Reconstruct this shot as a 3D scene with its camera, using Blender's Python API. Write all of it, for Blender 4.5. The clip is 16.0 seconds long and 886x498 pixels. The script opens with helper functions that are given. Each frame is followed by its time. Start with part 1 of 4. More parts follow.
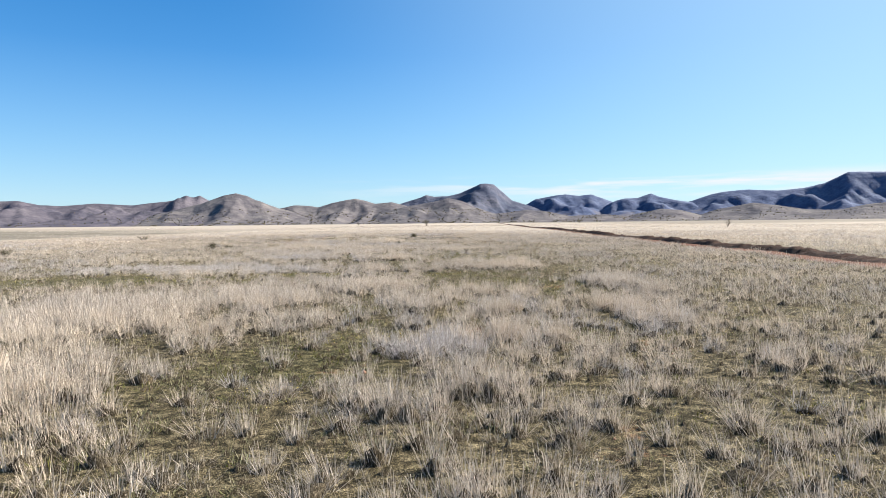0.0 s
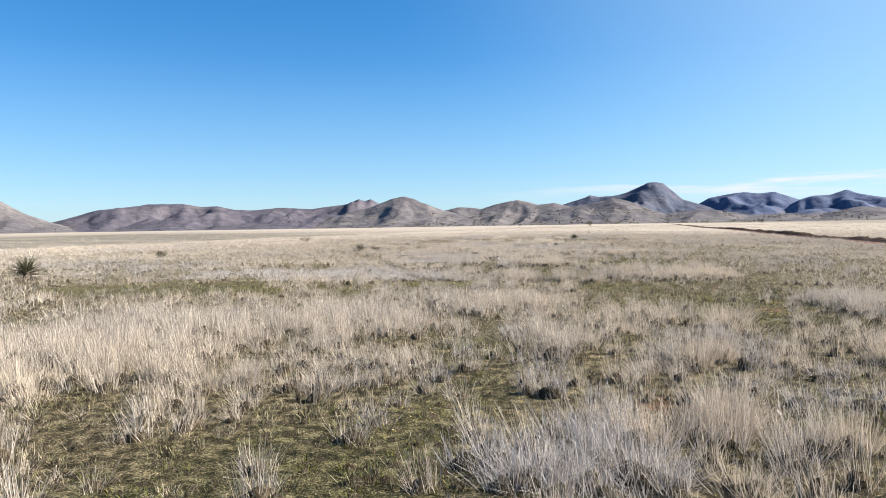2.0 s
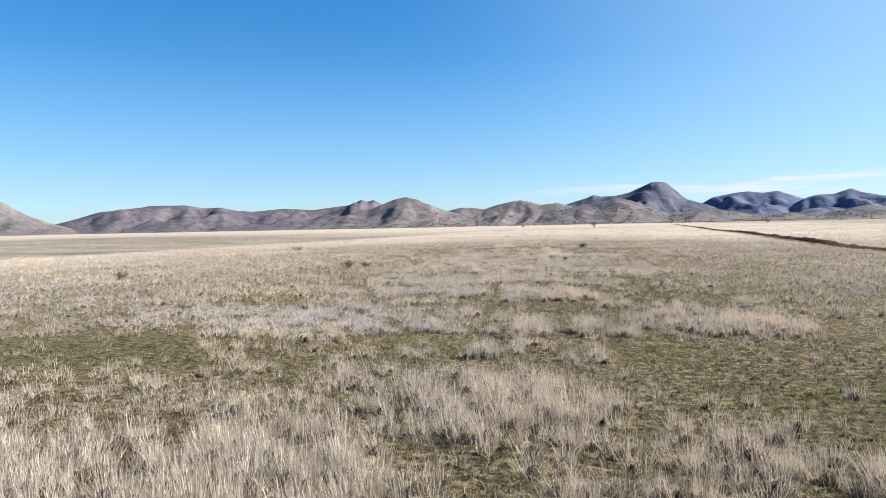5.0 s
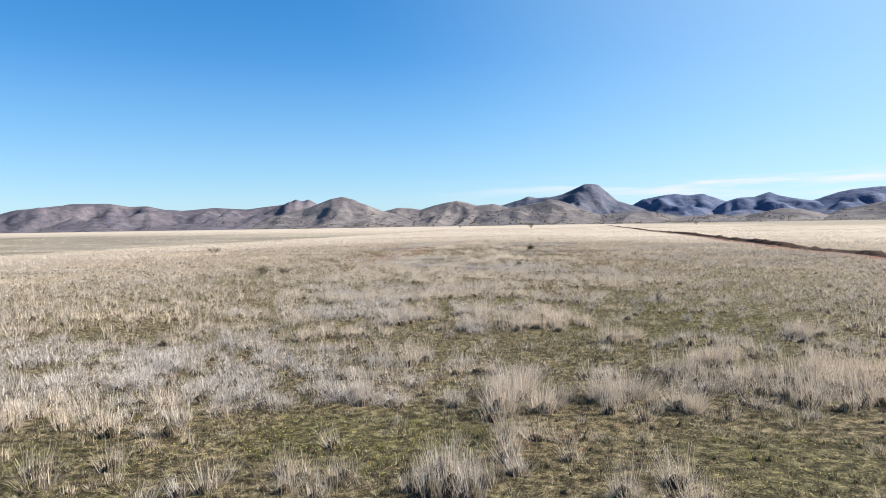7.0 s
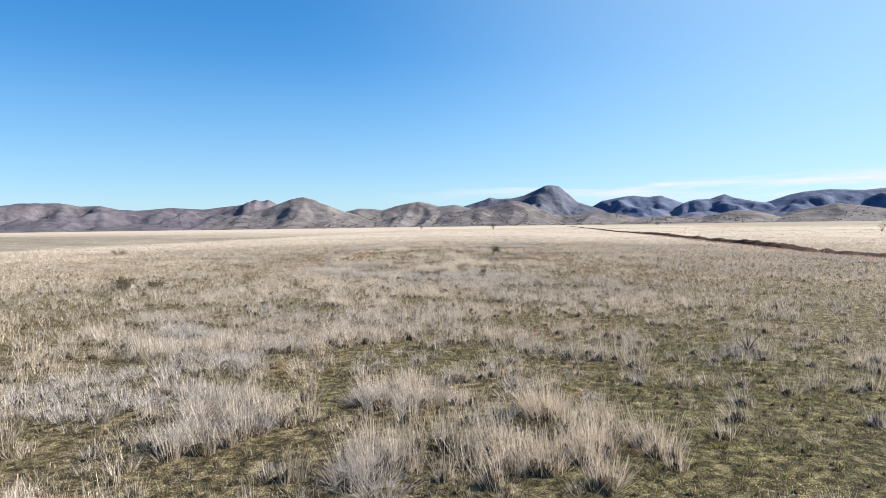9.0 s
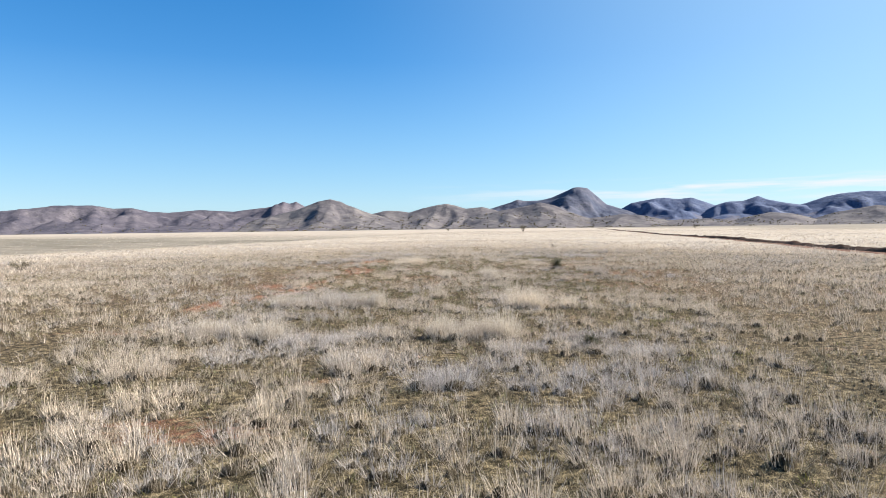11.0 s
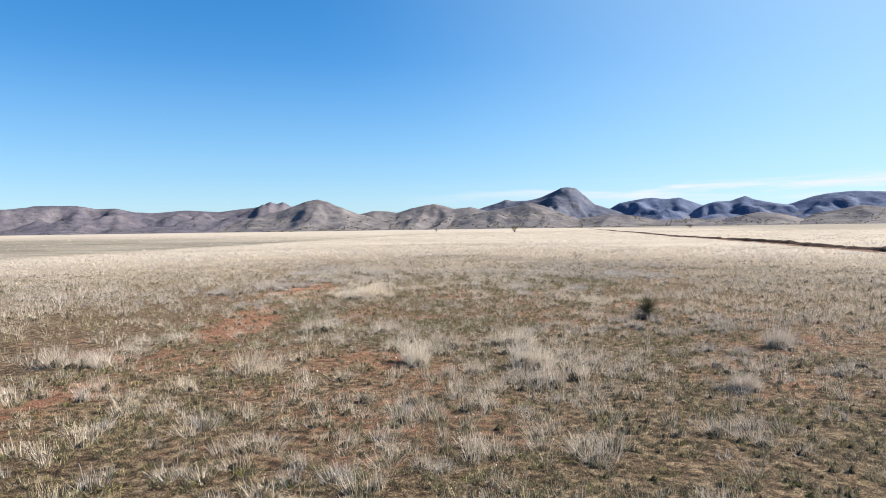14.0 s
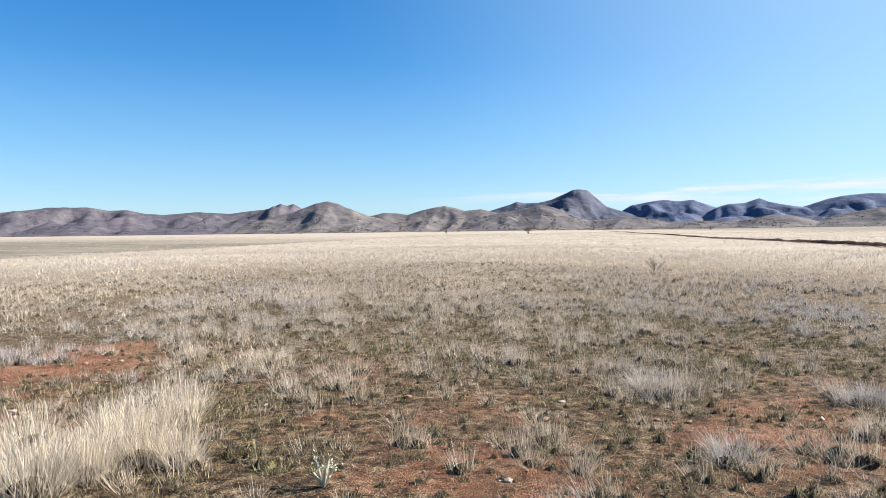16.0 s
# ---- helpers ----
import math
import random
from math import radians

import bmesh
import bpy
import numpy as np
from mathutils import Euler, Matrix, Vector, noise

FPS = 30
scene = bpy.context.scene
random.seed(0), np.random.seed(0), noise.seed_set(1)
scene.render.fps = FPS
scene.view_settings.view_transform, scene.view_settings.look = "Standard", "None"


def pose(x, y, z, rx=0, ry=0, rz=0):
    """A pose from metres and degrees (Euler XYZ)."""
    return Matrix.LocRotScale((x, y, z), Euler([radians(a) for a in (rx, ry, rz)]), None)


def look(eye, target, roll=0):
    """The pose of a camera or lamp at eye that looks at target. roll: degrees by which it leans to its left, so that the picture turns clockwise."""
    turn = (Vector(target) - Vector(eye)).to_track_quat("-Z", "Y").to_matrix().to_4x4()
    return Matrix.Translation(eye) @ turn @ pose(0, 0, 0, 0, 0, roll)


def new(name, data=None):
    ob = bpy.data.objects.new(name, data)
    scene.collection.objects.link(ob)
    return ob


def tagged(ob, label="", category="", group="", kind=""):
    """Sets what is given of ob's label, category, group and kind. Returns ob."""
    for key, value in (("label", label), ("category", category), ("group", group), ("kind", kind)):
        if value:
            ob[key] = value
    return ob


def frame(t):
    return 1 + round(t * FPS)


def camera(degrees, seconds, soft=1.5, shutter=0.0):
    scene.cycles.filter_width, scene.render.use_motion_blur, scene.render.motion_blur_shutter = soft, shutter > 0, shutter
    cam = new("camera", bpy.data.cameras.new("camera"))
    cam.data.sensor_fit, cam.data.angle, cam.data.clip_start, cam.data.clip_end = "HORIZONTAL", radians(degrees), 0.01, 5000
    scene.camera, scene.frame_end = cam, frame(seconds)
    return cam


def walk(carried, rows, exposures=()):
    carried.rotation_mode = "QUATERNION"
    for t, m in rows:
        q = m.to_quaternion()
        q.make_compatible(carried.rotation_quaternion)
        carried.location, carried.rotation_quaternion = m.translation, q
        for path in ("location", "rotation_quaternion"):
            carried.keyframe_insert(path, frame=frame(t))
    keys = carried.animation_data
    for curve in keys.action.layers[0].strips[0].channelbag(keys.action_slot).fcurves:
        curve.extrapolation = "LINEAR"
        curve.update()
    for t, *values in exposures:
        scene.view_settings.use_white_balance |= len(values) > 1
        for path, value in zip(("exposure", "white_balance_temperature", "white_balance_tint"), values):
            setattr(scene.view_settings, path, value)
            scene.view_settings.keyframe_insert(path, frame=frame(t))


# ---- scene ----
cam = camera(67.0, 16.0, 0.8)
PATH = [
    (0, (-0.533, -1.774, 1.865), (-0.554, 0.224, 1.787), -0.6),
    (0.5, (-0.471, -0.816, 1.836), (-0.514, 1.182, 1.76), -0.6),
    (0.6, (-0.45, -0.51, 1.832), (-0.497, 1.488, 1.755), -0.6),
    (0.8, (-0.442, 0.146, 1.823), (-0.492, 2.144, 1.746), -0.6),
    (0.9, (-0.5, 0.45, 1.812), (-0.65, 2.443, 1.737), -0.7),
    (1, (-0.532, 0.722, 1.784), (-0.935, 2.68, 1.715), -0.9),
    (1.1, (-0.52, 0.99, 1.781), (-1.024, 2.924, 1.714), -1.0),
    (1.5, (-0.472, 2.034, 1.77), (-0.976, 3.968, 1.703), -1.0),
    (2, (-0.496, 3.065, 1.759), (-0.994, 5.001, 1.691), -0.9),
    (2.5, (-0.497, 3.769, 1.761), (-0.998, 5.704, 1.693), -1.0),
    (3, (-0.432, 3.835, 2.309), (-0.935, 5.769, 2.243), -1.0),
    (3.5, (-0.413, 3.858, 2.822), (-0.916, 5.792, 2.756), -1.0),
    (3.7, (-0.427, 3.98, 2.811), (-0.931, 5.914, 2.745), -1.1),
    (5.8, (-2.393, 11.932, 2.614), (-2.9, 13.865, 2.547), -1.1),
    (6, (-2.674, 12.973, 2.619), (-3.178, 14.908, 2.553), -1.1),
    (6.5, (-2.94, 14.324, 2.609), (-3.444, 16.259, 2.545), -1.1),
    (6.6, (-2.941, 14.4, 2.606), (-3.445, 16.335, 2.542), -1.1),
    (7, (-2.945, 14.635, 2.593), (-3.267, 16.608, 2.524), -0.9),
    (7.3, (-2.965, 14.79, 2.579), (-3.103, 16.784, 2.507), -0.9),
    (7.5, (-2.986, 14.901, 2.569), (-3.124, 16.895, 2.497), -0.9),
    (8, (-3.101, 16.675, 2.541), (-3.237, 18.669, 2.47), -0.8),
    (8.5, (-3.279, 20.264, 2.473), (-3.413, 22.258, 2.404), -0.8),
    (9, (-3.572, 24.997, 2.343), (-3.782, 26.985, 2.275), -0.8),
    (9.2, (-3.752, 26.849, 2.329), (-4.207, 28.795, 2.264), -1.0),
    (9.5, (-4.07, 29.95, 2.31), (-4.57, 31.885, 2.247), -1.0),
    (11.3, (-6.103, 45.118, 2.354), (-6.372, 47.099, 2.294), -0.7),
    (11.5, (-6.148, 45.778, 2.747), (-6.416, 47.759, 2.687), -0.7),
    (12, (-6.172, 46.667, 2.844), (-6.44, 48.648, 2.783), -0.8),
    (12.5, (-6.413, 48.711, 2.809), (-6.678, 50.693, 2.748), -0.8),
    (13, (-6.891, 52.485, 2.778), (-7.154, 54.467, 2.716), -0.7),
    (13.5, (-7.501, 57.129, 2.708), (-7.757, 59.111, 2.646), -0.7),
    (14, (-8.267, 62.567, 2.561), (-8.522, 64.55, 2.501), -0.8),
    (14.5, (-8.983, 68.366, 2.46), (-9.266, 70.345, 2.401), -0.7),
    (15, (-9.802, 74.52, 2.366), (-10.086, 76.499, 2.311), -0.5),
    (15.5, (-10.227, 79.123, 2.213), (-10.508, 81.102, 2.16), -0.5),
    (16, (-10.209, 81.398, 2.146), (-10.495, 83.377, 2.093), -0.7),
]
walk(cam, [(t, look(eye, at, roll)) for t, eye, at, roll in PATH], exposures=[(0, 1.55)])

# ---- sky, sun, exposure ----
SUN_BEARING, SUN_HEIGHT = 70.0, 31.0   # degrees clockwise from +y, and above the horizon

world = bpy.data.worlds.new("sky")
scene.world = world
world.use_nodes = True
wn, wl = world.node_tree.nodes, world.node_tree.links
wn.clear()
sky = wn.new("ShaderNodeTexSky")
sky.sky_type, sky.sun_disc = "NISHITA", False
sky.sun_elevation, sky.sun_rotation = radians(SUN_HEIGHT), radians(SUN_BEARING)
sky.altitude, sky.air_density, sky.dust_density, sky.ozone_density = 1900, 1.0, 0.5, 2.6
back = wn.new("ShaderNodeBackground")
back.inputs["Strength"].default_value = 0.085
vivid = wn.new("ShaderNodeHueSaturation")
vivid.inputs["Saturation"].default_value, vivid.inputs["Hue"].default_value = 1.52, 0.5035
soft_sky = wn.new("ShaderNodeGamma")
soft_sky.inputs["Gamma"].default_value = 0.8
# thin cirrus just above the horizon
tc = wn.new("ShaderNodeTexCoord")
cmap = wn.new("ShaderNodeMapping")
cmap.inputs["Scale"].default_value = (3.4, 3.4, 46)
cmap.inputs["Location"].default_value = (3.1, 0.4, 1.7)
cno = wn.new("ShaderNodeTexNoise")
cno.inputs["Scale"].default_value, cno.inputs["Detail"].default_value = 2.0, 6
cramp = wn.new("ShaderNodeValToRGB")
cramp.color_ramp.elements[0].position, cramp.color_ramp.elements[1].position = 0.42, 0.60
sep = wn.new("ShaderNodeSeparateXYZ")
band = wn.new("ShaderNodeValToRGB")
band.color_ramp.elements[0].position, band.color_ramp.elements[0].color = 0.03, (0, 0, 0, 1)
band.color_ramp.elements[1].position, band.color_ramp.elements[1].color = 0.069, (0, 0, 0, 1)
band.color_ramp.elements.new(0.045).color = (1, 1, 1, 1)
band.color_ramp.elements.new(0.055).color = (1, 1, 1, 1)
mul = wn.new("ShaderNodeMath")
mul.operation = "MULTIPLY"
side = wn.new("ShaderNodeMapRange")
side.inputs["From Min"].default_value, side.inputs["From Max"].default_value = -0.2, 0.2
mul3 = wn.new("ShaderNodeMath")
mul3.operation = "MULTIPLY"
mul2 = wn.new("ShaderNodeMath")
mul2.operation, mul2.inputs[1].default_value = "MULTIPLY", 1.0
cmix = wn.new("ShaderNodeMix")
cmix.data_type = "RGBA"
cmix.inputs[7].default_value = (3.6, 3.8, 4.0, 1)
wout = wn.new("ShaderNodeOutputWorld")
hazy = wn.new("ShaderNodeMapRange")
hazy.inputs["From Min"].default_value, hazy.inputs["From Max"].default_value = 0.24, -0.02
hazy.inputs["To Max"].default_value = 0.66
hmix = wn.new("ShaderNodeMix")
hmix.data_type = "RGBA"
hmix.inputs[7].default_value = (1.2, 2.35, 3.5, 1)
# pale glare that spreads from the sun
toward = wn.new("ShaderNodeVectorMath")
toward.operation = "DOT_PRODUCT"
toward.inputs[1].default_value = (math.sin(radians(SUN_BEARING)) * math.cos(radians(SUN_HEIGHT)), math.cos(radians(SUN_BEARING)) * math.cos(radians(SUN_HEIGHT)), math.sin(radians(SUN_HEIGHT)))
glare = wn.new("ShaderNodeMapRange")
glare.interpolation_type = "SMOOTHSTEP"
glare.inputs["From Min"].default_value, glare.inputs["From Max"].default_value, glare.inputs["To Max"].default_value = 0.15, 1.0, 0.62
gmix = wn.new("ShaderNodeMix")
gmix.data_type = "RGBA"
gmix.inputs[7].default_value = (2.7, 3.65, 4.1, 1)
for a, b in ((tc.outputs["Generated"], cmap.inputs["Vector"]), (cmap.outputs[0], cno.inputs["Vector"]), (cno.outputs["Fac"], cramp.inputs[0]),
             (tc.outputs["Generated"], sep.inputs[0]), (sep.outputs["Z"], band.inputs[0]), (cramp.outputs[0], mul.inputs[0]), (band.outputs[0], mul.inputs[1]),
             (mul.outputs[0], mul3.inputs[0]), (sep.outputs["X"], side.inputs[0]), (side.outputs[0], mul3.inputs[1]), (mul3.outputs[0], mul2.inputs[0]), (mul2.outputs[0], cmix.inputs[0]), (sky.outputs[0], soft_sky.inputs["Color"]), (soft_sky.outputs[0], vivid.inputs["Color"]), (sep.outputs["Z"], hazy.inputs[0]), (hazy.outputs[0], hmix.inputs[0]), (vivid.outputs[0], hmix.inputs[6]), (tc.outputs["Generated"], toward.inputs[0]), (toward.outputs["Value"], glare.inputs[0]), (glare.outputs[0], gmix.inputs[0]), (hmix.outputs[2], gmix.inputs[6]), (gmix.outputs[2], cmix.inputs[6]), (cmix.outputs[2], back.inputs["Color"]),
             (back.outputs[0], wout.inputs["Surface"])):
    wl.new(a, b)

sun = new("sun", bpy.data.lights.new("sun", "SUN"))
sun.data.energy, sun.data.angle, sun.data.color = 5.0, radians(0.53), (1.0, 0.935, 0.83)
_b, _e = radians(SUN_BEARING), radians(SUN_HEIGHT)
sun.matrix_basis = look((60, 60, 60), (60 - math.sin(_b) * math.cos(_e), 60 - math.cos(_b) * math.cos(_e), 60 - math.sin(_e)))


# ---- materials ----
class Nodes:
    """A material under construction."""

    def __init__(self, name, rough=0.9, spec=0.2):
        self.mat = bpy.data.materials.new(name)
        self.mat.use_nodes = True
        self.t = self.mat.node_tree
        self.bsdf = self.t.nodes["Principled BSDF"]
        self.bsdf.inputs["Roughness"].default_value = rough
        self.bsdf.inputs["Specular IOR Level"].default_value = spec
        self.pos = self.add("ShaderNodeNewGeometry").outputs["Position"]

    def add(self, kind, **values):
        n = self.t.nodes.new(kind)
        for k, v in values.items():
            n.inputs[k].default_value = v
        return n

    def link(self, a, b):
        self.t.links.new(a, b)

    def noise(self, scale, detail=3.0, rough=0.55, stretch=(1, 1, 1)):
        m = self.add("ShaderNodeMapping", Scale=stretch)
        self.link(self.pos, m.inputs["Vector"])
        n = self.add("ShaderNodeTexNoise", Scale=scale, Detail=detail, Roughness=rough)
        self.link(m.outputs[0], n.inputs["Vector"])
        return n.outputs["Fac"]

    def ramp(self, fac, stops):
        r = self.add("ShaderNodeValToRGB")
        el = r.color_ramp.elements
        while len(el) < len(stops):
            el.new(0.5)
        for e, (p, c) in zip(el, stops):
            e.position = p
            e.color = (*c, 1) if len(c) == 3 else c
        self.link(fac, r.inputs[0])
        return r.outputs[0]

    def mix(self, fac, a, b, kind="MIX"):
        m = self.add("ShaderNodeMix")
        m.data_type, m.blend_type = "RGBA", kind
        for sock, v in ((m.inputs[0], fac), (m.inputs[6], a), (m.inputs[7], b)):
            if isinstance(v, (int, float)):
                sock.default_value = v
            elif isinstance(v, tuple):
                sock.default_value = (*v, 1)
            else:
                self.link(v, sock)
        return m.outputs[2]

    def math(self, op, a, b=0.5):
        m = self.add("ShaderNodeMath")
        m.operation = op
        for sock, v in ((m.inputs[0], a), (m.inputs[1], b)):
            if isinstance(v, (int, float)):
                sock.default_value = v
            else:
                self.link(v, sock)
        return m.outputs[0]

    def attr(self, name):
        a = self.add("ShaderNodeAttribute")
        a.attribute_name = name
        return a.outputs["Fac"]

    def color(self, c):
        if isinstance(c, tuple):
            self.bsdf.inputs["Base Color"].default_value = (*c, 1)
        else:
            self.link(c, self.bsdf.inputs["Base Color"])
        self.c = c
        return self

    def bump(self, height, strength=0.5, distance=0.02):
        b = self.add("ShaderNodeBump", Strength=strength, Distance=distance)
        self.link(height, b.inputs["Height"])
        self.link(b.outputs[0], self.bsdf.inputs["Normal"])
        return self

    def leafy(self, share):
        """Lets light through, as thin blades and leaves do."""
        tr = self.add("ShaderNodeBsdfTranslucent")
        if isinstance(self.c, tuple):
            tr.inputs[0].default_value = (*self.c, 1)
        else:
            self.link(self.c, tr.inputs[0])
        ms = self.add("ShaderNodeMixShader", Fac=share)
        self.link(self.bsdf.outputs[0], ms.inputs[1])
        self.link(tr.outputs[0], ms.inputs[2])
        self.link(ms.outputs[0], self.t.nodes["Material Output"].inputs["Surface"])
        return self


def island(m):
    return m.t.nodes.new("ShaderNodeNewGeometry").outputs["Random Per Island"]


def blade_material(name, stops, patch_a, patch_b, share, scale=0.9):
    """Grass or leaf: a colour for each blade from stops, tinted in patches."""
    m = Nodes(name, 0.75, 0.25)
    c = m.ramp(island(m), stops)
    p = m.ramp(m.noise(scale, 3), [(0.35, patch_a), (0.65, patch_b)])
    q = m.ramp(m.noise(0.11, 2), [(0.35, (0.86, 0.86, 0.88)), (0.65, (1.08, 1.04, 0.98))])
    return m.color(m.mix(1.0, m.mix(1.0, c, p, "MULTIPLY"), q, "MULTIPLY")).leafy(share).mat


straw = blade_material("straw_grass", [(0.0, (0.21, 0.176, 0.141)), (0.25, (0.462, 0.408, 0.345)), (0.75, (0.62, 0.555, 0.477)), (1.0, (0.755, 0.69, 0.605))], (0.84, 0.83, 0.84), (1.08, 1.04, 1.0), 0.26, 2.6)
ashen = blade_material("ashen_grass", [(0.0, (0.19, 0.173, 0.162)), (0.35, (0.415, 0.385, 0.366)), (0.8, (0.57, 0.535, 0.512)), (1.0, (0.69, 0.655, 0.63))], (0.9, 0.9, 0.92), (1.05, 1.03, 1.02), 0.22)
feather = blade_material("feather_grass", [(0.0, (0.29, 0.255, 0.21)), (0.25, (0.50, 0.45, 0.385)), (0.75, (0.645, 0.595, 0.52)), (1.0, (0.75, 0.705, 0.63))], (0.92, 0.91, 0.91), (1.06, 1.03, 1.0), 0.34, 2.6)
forb = blade_material("green_forb", [(0.0, (0.04, 0.046, 0.012)), (0.5, (0.115, 0.128, 0.032)), (0.85, (0.2, 0.2, 0.06)), (1.0, (0.29, 0.265, 0.11))], (0.9, 0.92, 1.0), (1.15, 1.05, 0.8), 0.25, 1.6)
litter = blade_material("dry_litter", [(0.0, (0.10, 0.075, 0.05)), (0.4, (0.25, 0.205, 0.15)), (0.8, (0.42, 0.355, 0.27)), (1.0, (0.17, 0.16, 0.075))], (0.85, 0.85, 0.85), (1.08, 1.03, 0.96), 0.25, 1.3)
clump = blade_material("grazed_grass", [(0.0, (0.09, 0.075, 0.046)), (0.35, (0.225, 0.19, 0.125)), (0.7, (0.39, 0.335, 0.245)), (1.0, (0.56, 0.495, 0.395))], (0.85, 0.9, 0.84), (1.06, 1.03, 1.0), 0.12, 1.3)
olive = blade_material("olive_grass", [(0.0, (0.065, 0.067, 0.028)), (0.4, (0.165, 0.158, 0.075)), (0.75, (0.29, 0.268, 0.15)), (1.0, (0.45, 0.41, 0.275))], (0.88, 0.95, 0.9), (1.04, 1.02, 0.98), 0.12, 1.3)
petal = blade_material("yellow_petal", [(0.0, (0.55, 0.44, 0.07)), (1.0, (0.74, 0.63, 0.16))], (0.9, 0.9, 0.9), (1.05, 1.05, 1.0), 0.3)

m = Nodes("rangeland_soil", 0.95, 0.1)
soil = m.ramp(m.noise(1.7, 5, 0.6), [(0.3, (0.165, 0.076, 0.05)), (0.55, (0.285, 0.142, 0.097)), (0.75, (0.40, 0.245, 0.178))])
grit = m.ramp(m.noise(38, 3, 0.7), [(0.35, (0.55, 0.5, 0.48)), (0.6, (1.05, 1.02, 1.0)), (0.78, (1.4, 1.3, 1.2))])
soil = m.mix(1.0, soil, grit, "MULTIPLY")
tuft_gap_mix = m.math("ADD", m.math("MULTIPLY", m.noise(6.5, 4, 0.65), 0.5), m.math("MULTIPLY", m.noise(48, 4, 0.8), 0.5))
# near-black low stops, here and in mossy, paint the shade between tufts
olive_thatch = m.ramp(tuft_gap_mix, [(0.43, (0.014, 0.012, 0.007)), (0.51, (0.086, 0.071, 0.041)), (0.60, (0.262, 0.219, 0.145))])
rusty_thatch = m.ramp(tuft_gap_mix, [(0.43, (0.015, 0.010, 0.007)), (0.51, (0.096, 0.066, 0.043)), (0.60, (0.255, 0.192, 0.136))])
place = m.add("ShaderNodeSeparateXYZ")
m.link(m.pos, place.inputs[0])
rust = m.add("ShaderNodeMapRange")
rust.inputs["From Min"].default_value, rust.inputs["From Max"].default_value = 46.0, 70.0
m.link(place.outputs["Y"], rust.inputs[0])
thatch = m.mix(rust.outputs[0], olive_thatch, rusty_thatch)
mossy = m.ramp(tuft_gap_mix, [(0.43, (0.014, 0.014, 0.006)), (0.51, (0.068, 0.062, 0.030)), (0.60, (0.20, 0.178, 0.102))])
meadow = m.ramp(m.noise(0.05, 6, 0.65, (0.35, 1, 1)), [(0.25, (0.26, 0.215, 0.17)), (0.5, (0.345, 0.295, 0.24)), (0.75, (0.415, 0.36, 0.30))])
scrubby = m.ramp(m.noise(0.12, 6, 0.7, (0.4, 1, 1)), [(0.3, (0.085, 0.074, 0.055)), (0.5, (0.16, 0.14, 0.11)), (0.72, (0.25, 0.22, 0.175))])
spread = m.math("ADD", m.math("MULTIPLY", m.noise(1.6, 6, 0.75), 0.55), m.math("MULTIPLY", m.noise(7.5, 4, 0.7), 0.45))
bare_f = m.ramp(m.math("ADD", m.attr("bare"), m.math("MULTIPLY", m.math("SUBTRACT", spread, 0.5), 3.2)), [(0.40, (0, 0, 0)), (0.95, (0.9, 0.9, 0.9))])
green_f = m.ramp(m.math("ADD", m.attr("green"), m.math("MULTIPLY", m.math("SUBTRACT", spread, 0.5), 2.0)), [(0.35, (0, 0, 0)), (1.0, (0.8, 0.8, 0.8))])
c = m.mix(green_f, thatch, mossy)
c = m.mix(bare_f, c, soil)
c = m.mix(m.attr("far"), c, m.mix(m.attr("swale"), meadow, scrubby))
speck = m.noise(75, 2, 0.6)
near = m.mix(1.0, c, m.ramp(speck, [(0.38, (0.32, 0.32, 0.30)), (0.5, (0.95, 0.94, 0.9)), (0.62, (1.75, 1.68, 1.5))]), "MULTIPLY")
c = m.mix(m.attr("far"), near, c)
m.color(c).bump(m.math("ADD", tuft_gap_mix, m.math("MULTIPLY", speck, 0.6)), 1.0, 0.05)
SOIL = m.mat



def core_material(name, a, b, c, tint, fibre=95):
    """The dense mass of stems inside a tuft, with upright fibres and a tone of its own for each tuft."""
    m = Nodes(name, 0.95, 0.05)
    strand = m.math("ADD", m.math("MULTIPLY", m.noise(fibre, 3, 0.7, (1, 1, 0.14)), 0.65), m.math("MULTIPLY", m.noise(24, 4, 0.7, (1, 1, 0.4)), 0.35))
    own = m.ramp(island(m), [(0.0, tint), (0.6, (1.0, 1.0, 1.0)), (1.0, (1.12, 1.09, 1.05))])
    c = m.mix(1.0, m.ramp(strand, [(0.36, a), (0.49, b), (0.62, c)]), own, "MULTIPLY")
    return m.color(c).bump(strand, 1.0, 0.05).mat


# thatch in the tuft hearts, its colour darkened to paint the shade among blades
SHADE_CORE = core_material("shade_thatch", (0.018, 0.014, 0.009), (0.06, 0.048, 0.032), (0.19, 0.158, 0.112), (0.6, 0.58, 0.55), 80)

m = Nodes("graded_dirt", 0.95, 0.1)
c = m.ramp(m.noise(1.1, 5, 0.6, (1, 0.3, 1)), [(0.3, (0.10, 0.046, 0.030)), (0.55, (0.15, 0.075, 0.05)), (0.75, (0.20, 0.11, 0.08))])
m.color(m.mix(1.0, c, m.ramp(m.noise(14, 4, 0.7), [(0.3, (0.7, 0.7, 0.7)), (0.7, (1.15, 1.12, 1.1))]), "MULTIPLY")).bump(m.noise(9, 5, 0.7), 0.8, 0.05)
DIRT = m.mat

# earth colour darkened to hold the shade on the berm's near side
m = Nodes("shaded_turned_earth", 0.95, 0.1)
c = m.ramp(m.noise(2.3, 5, 0.65), [(0.3, (0.024, 0.014, 0.010)), (0.55, (0.05, 0.026, 0.018)), (0.78, (0.10, 0.054, 0.037))])
m.color(c).bump(m.noise(7, 5, 0.7), 0.9, 0.08)
SHADED_EARTH = m.mat


